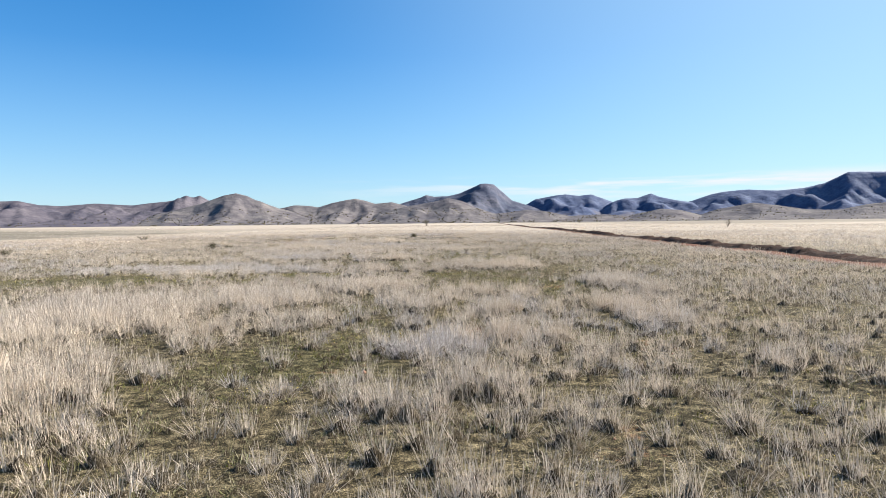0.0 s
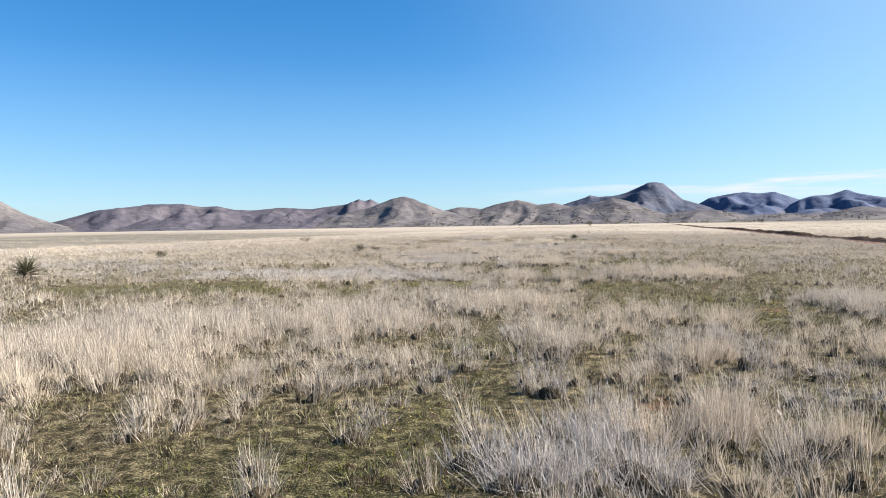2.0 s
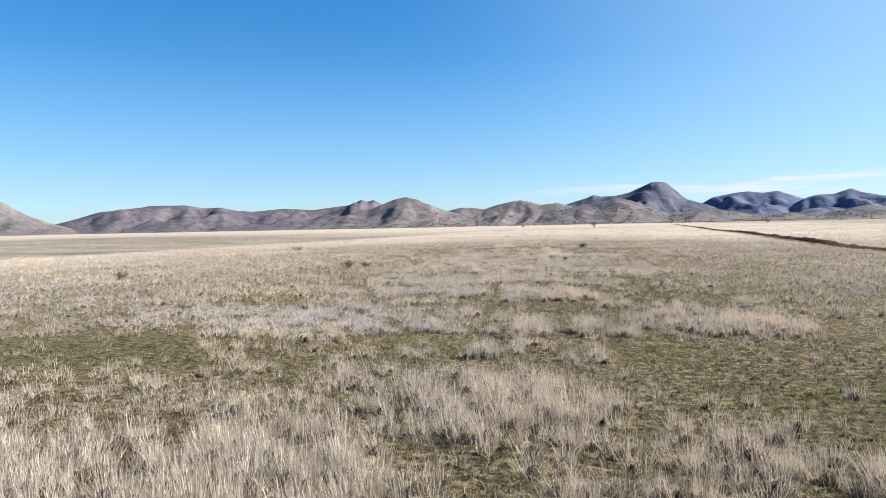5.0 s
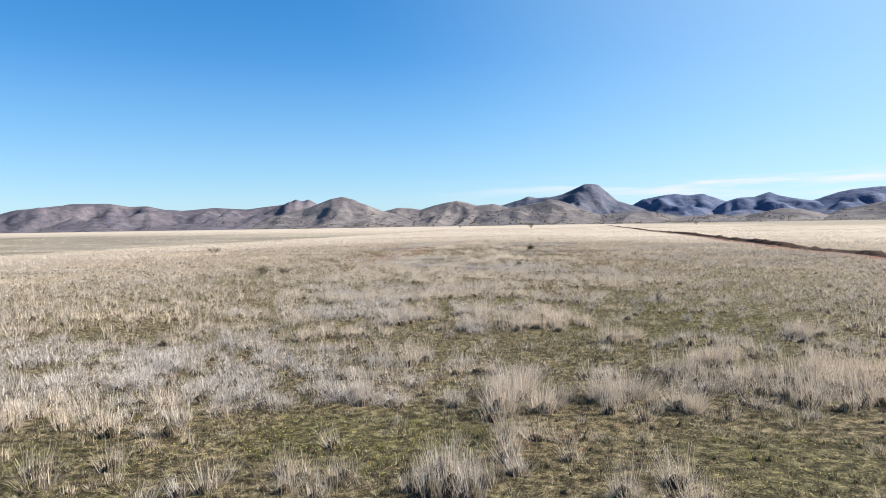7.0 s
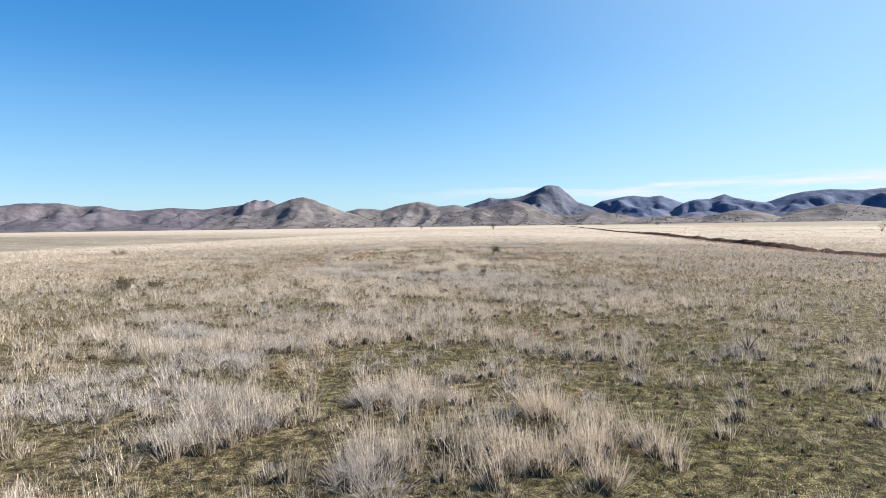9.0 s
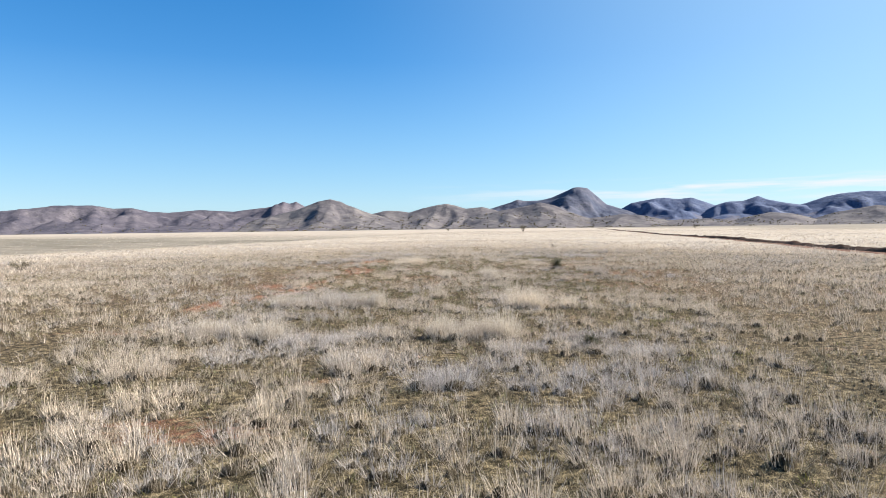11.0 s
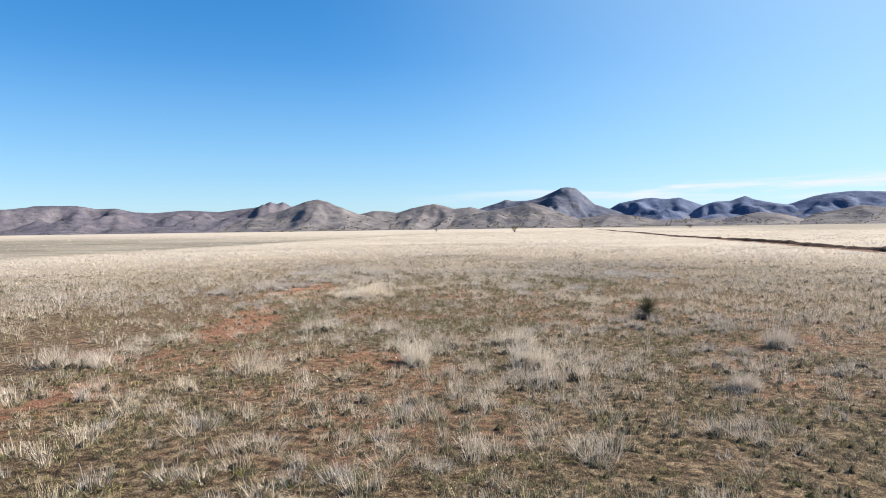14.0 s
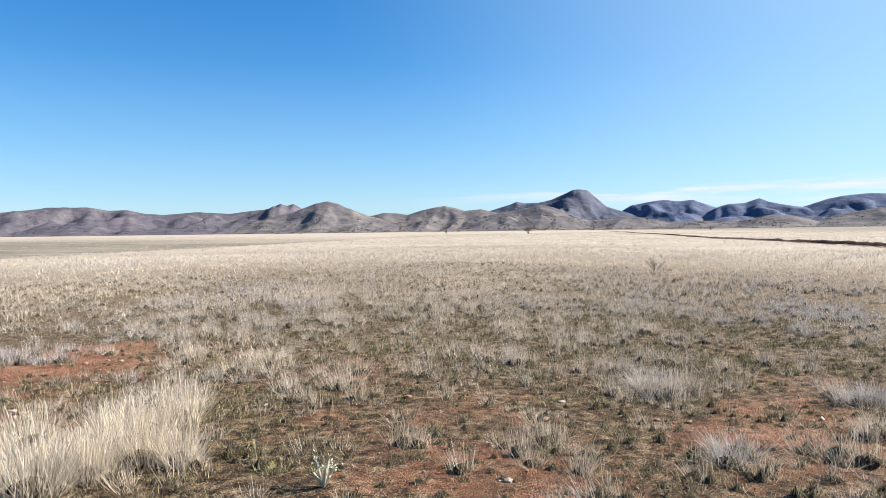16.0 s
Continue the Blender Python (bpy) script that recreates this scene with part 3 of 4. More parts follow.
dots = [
    mountains("mountain_range", "long brown scrub-covered ridge with twin rocky knobs", HAZY_MAUVE_HILL,
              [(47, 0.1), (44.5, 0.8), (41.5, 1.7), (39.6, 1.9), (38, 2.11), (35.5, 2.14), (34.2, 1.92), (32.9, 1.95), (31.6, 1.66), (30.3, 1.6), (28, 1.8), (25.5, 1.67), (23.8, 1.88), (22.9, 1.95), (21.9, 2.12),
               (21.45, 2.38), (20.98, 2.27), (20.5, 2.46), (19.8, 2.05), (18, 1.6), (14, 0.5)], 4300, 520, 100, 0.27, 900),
    mountains("mountain_range", "bare pale hill with a long even slope", HAZY_TAN_HILL, [(42, 0.1), (44.5, 0.7), (46.1, 1.32), (48, 2.46), (49.5, 3.1), (52, 3.6), (58, 3.2), (68, 2.4), (80, 1.0)], 3950, 520, 200, 0.1, 600),
    mountains("hill", "rounded dry-grass hill at the edge of the plain", HAZY_TAN_HILL, [(27, 0.1), (23.4, 1.0), (20.5, 1.75), (18.6, 2.45), (17.7, 2.61), (16.9, 2.42), (16.2, 2.08), (14.3, 1.37), (12, 0.8), (9, 0.1)], 3850, 480, 300, 0.14, 900),
    mountains("hill", "row of rounded dry-grass hills", HAZY_TAN_HILL, [(17, 0.6), (14.3, 1.35), (13.05, 1.63), (12, 1.58), (11.1, 1.45), (9.9, 1.81), (8.6, 2.08), (8, 2.15), (7.2, 1.98), (6.35, 1.72), (4.94, 1.83), (4, 1.6), (1, 0.4)], 4000, 420, 400, 0.16, 900),
    mountains("butte", "dark flat-topped peak with shadowed gullies", HAZY_BUTTE_ROCK, [(7, 0.8), (4.2, 1.7), (2.65, 2.15), (2.0, 2.41), (1.3, 2.28), (0.18, 2.31), (-0.8, 2.5), (-1.62, 2.85), (-2.2, 3.1), (-2.64, 3.33), (-3.2, 3.34), (-3.78, 3.25), (-4.42, 2.66),
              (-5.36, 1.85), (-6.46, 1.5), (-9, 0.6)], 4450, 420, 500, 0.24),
    mountains("hill", "low tan foothills dotted with scrub", HAZY_TAN_HILL, [(9, 0.1), (5, 1.2), (2.6, 1.65), (1.46, 1.83), (0.1, 2.15), (-1, 1.9), (-2.2, 1.35), (-3.9, 0.75), (-5.2, 0.9), (-6.5, 1.05), (-8, 0.95), (-10, 0.55), (-13, 0.62), (-15, 0.5),
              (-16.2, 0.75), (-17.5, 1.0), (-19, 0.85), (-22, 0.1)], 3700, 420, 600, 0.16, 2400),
    mountains("mountain_range", "wooded mountain range in the distance, blue-grey with painted haze", HAZY_OAK_HILL, [(-5, 0.8), (-6.46, 1.5), (-7.3, 1.97), (-8.6, 2.2), (-9.8, 2.34), (-10.9, 2.2), (-11.9, 2.29), (-12.6, 2.03), (-13.7, 1.6), (-16, 0.8)], 4680, 400, 700, 0.24),
    mountains("mountain_range", "wooded mountain with a pale pointed summit, blue-grey with painted haze", HAZY_OAK_HILL, [(-12, 0.8), (-13.7, 1.62), (-14.5, 1.88), (-15.6, 1.92), (-16.65, 2.27), (-17.4, 1.95), (-18.9, 1.62), (-19.8, 1.5), (-22, 0.8)], 4520, 400, 800, 0.24),
    mountains("mountain_range", "high dark wooded mountains rising beyond the plain", HAZY_OAK_HILL, [(-18, 1.0), (-19.8, 1.6), (-21.2, 2.06), (-22.2, 2.26), (-23.8, 2.38), (-26, 2.24), (-27.6, 2.36), (-29, 2.66), (-30.6, 3.45), (-32.8, 3.35), (-36, 3.6),
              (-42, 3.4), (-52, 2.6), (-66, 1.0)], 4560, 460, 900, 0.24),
    mountains("hill", "smooth tan foothills below the wooded mountains", HAZY_TAN_HILL, [(-19, 0.1), (-22, 0.95), (-24.3, 1.35), (-26, 1.1), (-28, 0.75), (-30, 0.7), (-32, 1.1), (-34, 1.3), (-38, 1.0), (-50, 1.1), (-66, 0.3)], 3800, 420, 950, 0.14, 1200),
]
P = np.concatenate(dots)
s = rng.uniform(1.6, 4.2, len(P))
octa = np.array([(1, 0, 0), (-1, 0, 0), (0, 1, 0), (0, -1, 0), (0.1, 0.1, 1.1), (0, 0, -0.6)])
of = np.array([(0, 2, 4), (2, 1, 4), (1, 3, 4), (3, 0, 4), (2, 0, 5), (1, 2, 5), (3, 1, 5), (0, 3, 5)])
V = (P[:, None, :] + octa[None] * s[:, None, None] * rng.uniform(0.7, 1.3, (len(P), 6, 1))).reshape(-1, 3)
F = (of[None] + (np.arange(len(P)) * 6)[:, None, None]).reshape(-1, 3)
tagged(new("hillside_scrub", mesh_of("hillside_scrub", V, F, scrub_leaf)), "dark scattered juniper scrub on the lower slopes", "scrub", kind="stuff")


# ---- grass ----
def scatter(cell, x0, x1, y0, y1, where):
    """Free random places, one for each cell on average, kept where the field asks for them."""
    n = int((x1 - x0) * (y1 - y0) / cell ** 2)
    x, y = rng.uniform(x0, x1, n), rng.uniform(y0, y1, n)
    ok = rng.random(n) < where(x, y)
    return x[ok], y[ok]


def seen(x, y):
    """The wedge of plain that lies open ahead; thin cover elsewhere."""
    inside = (x > -1.35 * y - 4) & (x < 0.78 * y + 5) & (y > 1.5)
    return np.where(inside, 1.0, 0.0)


def turf(x, y, high, wide, blades, width, lean=1.2):
    """Tufts of blades: one triangle for each blade, every third one widest at its feathery top."""
    n = len(x)
    k = np.repeat(np.arange(n), blades)
    m = len(k)
    ang, rad = rng.uniform(0, 2 * math.pi, m), np.sqrt(rng.random(m))
    reach = wide[k] * lean * rng.uniform(0.0, 1.25, m) * (0.35 + 0.65 * rad)
    hb = high[k] * (0.34 + 0.72 * rng.random(m) ** 0.8) * (1 - 0.35 * np.clip(reach / (wide[k] * lean * 1.25), 0, 1) ** 2)
    px, py = x[k] + np.cos(ang) * rad * wide[k] * 0.8, y[k] + np.sin(ang) * rad * wide[k] * 0.8
    pz = ground_z(px, py) - 0.02
    la = ang + rng.normal(0, 0.8, m)
    blow, way = rng.uniform(0, 0.28, n), rng.uniform(0, 2 * math.pi, n)
    dx, dy = np.cos(la) * reach + (np.cos(way) * blow - 0.08)[k] * hb, np.sin(la) * reach + (np.sin(way) * blow)[k] * hb
    wa = rng.uniform(0, math.pi, m)
    plume = (np.arange(m) % 3 == 1)[:, None]
    w = width * rng.uniform(0.6, 1.4, m) * np.where(plume[:, 0], 0.6, 1.0)
    half = np.stack([np.cos(wa) * w, np.sin(wa) * w, 0 * w], -1) / 2
    base, tip = np.stack([px, py, pz], -1), np.stack([px + dx, py + dy, pz + hb], -1)
    low, top = np.where(plume, tip, base), np.where(plume, base, tip)
    v = np.stack([low - half, low + half, top], 1).reshape(-1, 3)
    return v, np.arange(m * 3).reshape(-1, 3)


def cores(x, y, high, wide, sides=5, rings=2):
    """Rounded irregular domes: the dense hearts of tufts."""
    n = len(x)
    a = rng.uniform(0, 6.283, n)[:, None] + np.arange(sides)[None] * 2 * math.pi / sides
    z = ground_z(x, y)
    lx, ly = rng.normal(0, 0.18, n) * wide, rng.normal(0, 0.18, n) * wide
    parts = []
    for q in range(rings):
        rad = wide[:, None] * (1.0, 0.74)[q] * rng.uniform(0.7, 1.3, (n, sides))
        parts.append(np.stack([x[:, None] + np.cos(a) * rad + q * lx[:, None], y[:, None] + np.sin(a) * rad + q * ly[:, None], z[:, None] - 0.02 + q * high[:, None] * rng.uniform(0.5, 0.95, (n, sides))], -1))
    parts.append(np.stack([x + lx, y + ly, z + high], -1)[:, None, :])
    v = np.concatenate(parts, 1)
    f = []
    for q in range(rings - 1):
        for k in range(sides):
            i, j = q * sides + k, q * sides + (k + 1) % sides
            f += [(i, j, j + sides), (i, j + sides, i + sides)]
    b = (rings - 1) * sides
    f += [(b + k, b + (k + 1) % sides, rings * sides) for k in range(sides)]
    m = rings * sides + 1
    return v.reshape(-1, 3), (np.array(f)[None] + (np.arange(n) * m)[:, None, None]).reshape(-1, 3)


def stuff(name, pieces, material, label, category, smooth=False):
    v, f, n = [], [], 0
    for pv, pf in pieces:
        v.append(pv)
        f.append(pf + n)
        n += len(pv)
    return tagged(new(name, mesh_of(name, np.concatenate(v), np.concatenate(f), material, smooth)), label, category, kind="stuff")


def on_lane(x, y):
    d = x - berm_x(y)
    return (d > -1.9) & (d < 1.1)


def swell(x, y):
    """Drifts of thicker and thinner growth."""
    return 0.55 * fractal(x * 0.30, y * 0.30, 81, 3) + 0.45 * vnoise(x * 1.1, y * 1.1, 82) + 0.12 * (fractal(x * 0.07, y * 0.07, 83, 2) - 0.5)


def grazed(x, y):
    return np.clip((y - 57) / 7, 0, 1) * np.clip((102 - y) / 20, 0, 1) * np.clip((14 - np.abs(x - route(y) + 0.5)) / 5, 0, 1)


def tall_cover(x, y):
    """How much tall dry grass grows at a place: stands and drifts, thin on the grazed stretch, thick beyond it."""
    beyond = np.clip((y - 88) / 26, 0, 1)
    wide = np.clip((np.abs(x - route(y)) - 6) / 9, 0, 1) + np.clip((20 - y) / 10, 0, 0.6) + 0.45 * np.clip((y - 38) / 4, 0, 1) * np.clip((56 - y) / 5, 0, 1)
    w = swell(x, y)
    c = np.clip((w - 0.485 - 0.04 * grazed(x, y) + 0.26 * np.maximum(beyond, wide)) * 9, 0, 1)
    c = c * (1 - 0.92 * green(x, y)) * (1 - np.clip(0.6 * bare(x, y) + 1.6 * (bare(x, y) - 0.5), 0, 0.97))
    c = np.maximum(c * (1 - 0.8 * swale(x, y)), 0.9 * grey(x, y) * (w > 0.36))
    return np.where(on_lane(x, y), 0, np.maximum(c, stands(x, y)))


def near_strip(x, y):
    d = np.abs(x - route(y)) + np.clip(y - 98, 0, 99) * 1.0
    return d + np.clip((d - 11) / 12, 0, 1) * ((fractal(x * 0.12, y * 0.12, 91, 3) - 0.5) * 18 + (vnoise(x * 3, y * 3, 92) - 0.5) * 8)


def belt(x, y, d0, d1):
    d = near_strip(x, y)
    return seen(x, y) * ((d >= d0) & (d < d1))


blades_of, hearts = {"dry": [], "ash": [], "low": [], "olive": []}, []


def bunches(x, y, g, h, w, blades, width, heart, lean=1.2):
    """Adds bunches of blades over a low heart, coloured dark as shade, to the straw or, where g holds, to the ashen
    grass.
    """
    for kind, pick in (("dry", ~g), ("ash", g)):
        s = 0.85 if kind == "ash" else 1.0
        if pick.any():
            blades_of[kind].append(turf(x[pick], y[pick], h[pick] * s, w[pick], blades, width, lean))
            if heart:
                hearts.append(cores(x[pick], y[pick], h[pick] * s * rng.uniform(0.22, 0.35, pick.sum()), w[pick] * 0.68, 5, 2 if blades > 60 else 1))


# tall bunches in stands and drifts, coarser with distance from the way
for cell, d0, d1, x0, x1, y0, y1, blades, width, fat, heart in (
        (0.39, 0, 7.5, -26, 14, 1.5, 104, 98, 0.0049, 0.165, True),
        (0.49, 7.5, 27, -52, 34, 1.5, 132, 31, 0.0086, 0.215, True),
        (0.80, 27, 80, -100, 90, 1.5, 190, 12, 0.030, 0.38, False),
        (2.7, 80, 330, -340, 330, 1.5, 560, 8, 0.10, 1.2, False)):
    x, y = scatter(cell, x0, x1, y0, y1, lambda x, y: tall_cover(x, y) * belt(x, y, d0, d1))
    g = rng.random(len(x)) < grey(x, y) * 0.9 + 0.05
    st = stands(x, y)
    h = (0.15 + 0.30 * swell(x, y) + 0.12 * st) * rng.uniform(0.7, 1.25, len(x)) * (1 - 0.25 * grazed(x, y) * (1 - st)) * (1.0 if d0 < 20 else 0.9)
    bunches(x, y, g, h, fat * rng.uniform(0.6, 1.35, len(x)), blades, width, heart)

# the stands themselves grow closer
x, y = scatter(0.34, -26, 14, 1.5, 104, lambda x, y: belt(x, y, 0, 9) * np.clip(stands(x, y) * 1.5 - 0.4, 0, 1) * np.where(on_lane(x, y), 0, 1))
bunches(x, y, rng.random(len(x)) < grey(x, y) * 0.8, rng.uniform(0.32, 0.52, len(x)), rng.uniform(0.12, 0.22, len(x)), 98, 0.0049, True)

# and so does the weathered grey grass
x, y = scatter(0.40, -30, 14, 1.5, 104, lambda x, y: belt(x, y, 0, 13) * np.clip(grey(x, y) * 2 - 0.9, 0, 1) * np.where(on_lane(x, y), 0, 0.8))
bunches(x, y, np.ones(len(x), bool), rng.uniform(0.2, 0.36, len(x)), rng.uniform(0.12, 0.22, len(x)), 72, 0.0056, True)

# smaller bunches scattered between them
for cell, d0, d1, x0, x1, y0, y1, blades, width, fat in (
        (0.45, 0, 7.5, -26, 14, 1.5, 104, 50, 0.0044, 0.11),
        (0.70, 7.5, 27, -52, 34, 1.5, 132, 18, 0.0095, 0.15)):
    x, y = scatter(cell, x0, x1, y0, y1, lambda x, y: np.where(on_lane(x, y), 0, 1) * (1 - 0.7 * green(x, y)) * (1 - np.clip(0.3 * bare(x, y) + 2.2 * (bare(x, y) - 0.6), 0.0, 0.92))
                   * np.clip(vnoise(x * 1.3, y * 1.3, 84) * 2.2 - 0.45 + 0.5 * grey(x, y), 0.1, 1) * belt(x, y, d0, d1))
    g = rng.random(len(x)) < grey(x, y) * 0.85 + 0.06
    h = (0.11 + 0.20 * rng.random(len(x)) ** 1.7) * (1 - 0.3 * green(x, y))
    bunches(x, y, g, h, fat * rng.uniform(0.6, 1.4, len(x)), blades, width, cell < 0.6)

# low grazed tufts that cover the soil
for cell, d0, d1, x0, x1, y0, y1, blades, width, big in ((0.205, 0, 7.5, -26, 14, 1.5, 104, 16, 0.0062, 1.0), (0.42, 7.5, 27, -52, 34, 1.5, 132, 8, 0.0135, 1.8)):
    x, y = scatter(cell, x0, x1, y0, y1, lambda x, y: belt(x, y, d0, d1) * np.where(on_lane(x, y), 0, 1)
                   * np.clip(fractal(x * 1.3, y * 1.3, 87, 3) * 3.2 - 0.6, 0.4, 1) * (1 - np.clip(0.95 * bare(x, y), 0, 0.93)))
    south = np.clip((y - 56) / 8, 0, 1)
    g = rng.random(len(x)) < 0.25 + 0.6 * green(x, y) + 0.2 * south
    w = rng.uniform(0.04, 0.085, len(x)) * (1 + 0.6 * rng.random(len(x)) ** 3) * (1 + 0.35 * south) * big
    h = rng.uniform(0.07, 0.135, len(x)) * (1 + 0.6 * rng.random(len(x)) ** 3) * (1 - 0.25 * green(x, y)) * (1 + 0.15 * south) * (1.0 if big < 1.5 else 1.15)
    for kind, pick in (("low", ~g), ("olive", g)):
        blades_of[kind].append(turf(x[pick], y[pick], h[pick] * (0.85 if kind == "olive" else 1.0), w[pick], blades, width, 1.2))
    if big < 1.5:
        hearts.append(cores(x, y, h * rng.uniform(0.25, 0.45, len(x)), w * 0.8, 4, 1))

# broader cushions of low herbs, thick in the green patches and thin on the red soil
cushions = []
x, y = scatter(0.27, -26, 14, 1.5, 104, lambda x, y: belt(x, y, 0, 7.5) * np.where(on_lane(x, y), 0, 1) * (1 - np.clip(bare(x, y), 0, 0.8)) * (1 - 0.7 * stands(x, y))
               * np.clip(0.12 + 0.75 * green(x, y) + 0.4 * np.clip((y - 56) / 8, 0, 1), 0, 1) * np.clip(fractal(x * 0.9, y * 0.9, 95, 3) * 4 - 1.2, 0.15, 1))
w = rng.uniform(0.07, 0.13, len(x)) * (1 + 0.5 * rng.random(len(x)) ** 3)
h = rng.uniform(0.06, 0.115, len(x))
g = rng.random(len(x)) < 0.25 + 0.5 * green(x, y)
for pick, kind in ((g, cushions), (~g, blades_of["olive"])):
    kind.append(turf(x[pick], y[pick], h[pick], w[pick], 30, 0.0115, 1.1))
hearts.append(cores(x, y, h * rng.uniform(0.4, 0.6, len(x)), w * 0.8, 5, 1))

stuff("dry_grass", blades_of["dry"], straw, "pale straw-coloured bunchgrass covering the plain", "grass")
stuff("ashen_grass", blades_of["ash"], ashen, "ash-grey weathered grass in drifts among the straw", "grass")
stuff("grazed_grass", blades_of["low"], clump, "low grazed tan grass clumps on the soil", "grass")
stuff("olive_grass", blades_of["olive"], olive, "low olive-green grass and forb clumps on the soil", "grass")
stuff("shade_thatch", hearts, SHADE_CORE, "dead thatch at the foot of the grass bunches, dark for shade", "grass", True)

# short growth between the tufts
x, y = scatter(0.135, -24, 13, 1.5, 104, lambda x, y: (1 - 0.8 * np.clip(bare(x, y), 0, 1)) * seen(x, y) * (near_strip(x, y) < 8.5) * np.where(on_lane(x, y), 0, 0.2))
h = rng.uniform(0.03, 0.10, len(x))
g = rng.random(len(x)) < 0.3 + 0.6 * green(x, y)
under = [turf(x[~g], y[~g], h[~g], np.full((~g).sum(), 0.1), 4, 0.009, 0.9)]
herb = [turf(x[g], y[g], h[g] * 0.7, np.full(g.sum(), 0.1), 4, 0.022, 1.3)]
stuff("short_grass", under, litter, "short brown grass and litter between the tufts", "grass")
stuff("forbs", herb + cushions, forb, "low green winter forbs on the soil", "weeds")

# yellow flowers in the green patches
def blooms(x, y):
    g = green(x, y) * np.clip((fractal(x * 0.8, y * 0.8, 99, 3) - 0.55) * 5, 0, 1) * 0.8
    for k, e in enumerate(((1.1, 19.1, 0.7, 0.5, 0), (-0.1, 17.9, 0.5, 0.35, 0), (2.5, 16.6, 1.3, 0.5, 0), (-3.5, 70.3, 0.5, 0.5, 0), (-1.3, 70.5, 0.6, 0.3, 0), (-6.0, 22.3, 3.0, 0.7, 0))):
        g = np.maximum(g, patch(x, y, *e, seed=70 + k))
    return g


x, y = scatter(0.085, -24, 12, 2, 100, lambda x, y: seen(x, y) * blooms(x, y) * (near_strip(x, y) < 20))
n = len(x)
z = ground_z(x, y) + rng.uniform(0.04, 0.11, n)
a = rng.uniform(0, 2 * math.pi, n)
r = rng.uniform(0.004, 0.0085, n)
V = np.stack([np.stack([x + r * np.cos(a + k * math.pi / 2), y + r * np.sin(a + k * math.pi / 2), z + rng.uniform(-0.005, 0.005, n)], -1) for k in range(4)], 1).reshape(-1, 3)
stuff("yellow_flowers", [(V, np.arange(n * 4).reshape(-1, 4))], petal, "tiny yellow wildflowers among green forbs", "flowers")

# gravel on the bare soil
x, y = scatter(0.16, -24, 4, 2, 104, lambda x, y: seen(x, y) * np.clip(bare(x, y), 0, 1) * (near_strip(x, y) < 9) * 0.4)
n = len(x)
s = rng.uniform(0.005, 0.018, n) * (1 + 1.2 * (rng.random(n) > 0.95))
P = np.stack([x, y, ground_z(x, y) + s * 0.3], -1)
V = (P[:, None, :] + octa[None] * s[:, None, None] * rng.uniform(0.6, 1.3, (n, 6, 1))).reshape(-1, 3)
stuff("gravel", [(V, (of[None] + (np.arange(n) * 6)[:, None, None]).reshape(-1, 3))], GRAVEL, "loose red-brown gravel on bare soil", "gravel")

# ---- plants that stand alone ----
def leaf_mesh(name, length, width, material):
    """A stiff folded blade along +z, tapered to a point."""
    v, f = [], []
    for t, w in ((0, 0.7), (0.35, 1.0), (0.75, 0.6)):
        v += [(-width * w / 2, 0.25 * width * w, t * length), (0, -0.2 * width * w, t * length), (width * w / 2, 0.25 * width * w, t * length)]
    v.append((0, 0, length))
    for i in (0, 3):
        f += [(i, i + 1, i + 4, i + 3), (i + 1, i + 2, i + 5, i + 4)]
    f += [(6, 7, 9), (7, 8, 9)]
    me = bpy.data.meshes.new(name)
    me.from_pydata(v, [], f)
    me.materials.append(material)
    return me


GREEN_LEAVES = [leaf_mesh("leaf", l, 0.012, YUCCA) for l in (0.36, 0.43, 0.50)]
DRY_LEAVES = [leaf_mesh("dead_leaf", l, 0.016, DEAD) for l in (0.34, 0.42)]


def yucca(x, y, size, seed, label):
    r = random.Random(seed)
    z = float(ground_z(x, y))
    top = thing("yucca", pose(x, y, z) @ Matrix.Diagonal((size, size, size * 0.8, 1)), label, "yucca plant", "yuccas on the plain")
    path = [Vector((0, 0, -0.03)), Vector((0.01, 0, 0.12)), Vector((0, 0.01, 0.26)), Vector((0, 0, 0.34))]
    part("trunk", merged("trunk", [tube(path, (0.07, 0.08, 0.07, 0.02), 8)], BARK), top)
    for i in range(280):
        el = math.asin(min(1, 0.02 + 0.98 * (i / 280) ** 0.8)) - 0.1
        m = Matrix.Translation((0, 0, 0.18 + 0.14 * i / 280)) @ Matrix.Rotation(i * 2.39996 + r.uniform(-0.2, 0.2), 4, "Z") @ Matrix.Rotation(math.pi / 2 - el + r.uniform(-0.14, 0.14), 4, "X") @ Matrix.Scale(r.uniform(0.85, 1.1), 4)
        part("leaf", r.choice(GREEN_LEAVES), top, m)
    for i in range(80):
        m = Matrix.Translation((0, 0, 0.06 + 0.12 * r.random())) @ Matrix.Rotation(r.uniform(0, 6.28), 4, "Z") @ Matrix.Rotation(r.uniform(1.5, 2.0), 4, "X")
        part("dead_leaf", r.choice(DRY_LEAVES), top, m)


yucca(-5.05, 81.5, 1.12, 1, "spiky dark green yucca with dead tan lower leaves")
yucca(-21.4, 23.0, 1.6, 2, "broad green yucca at the edge of grey grass")
yucca(-5.0, 56.6, 0.6, 3, "small olive yucca tuft among grey grass")


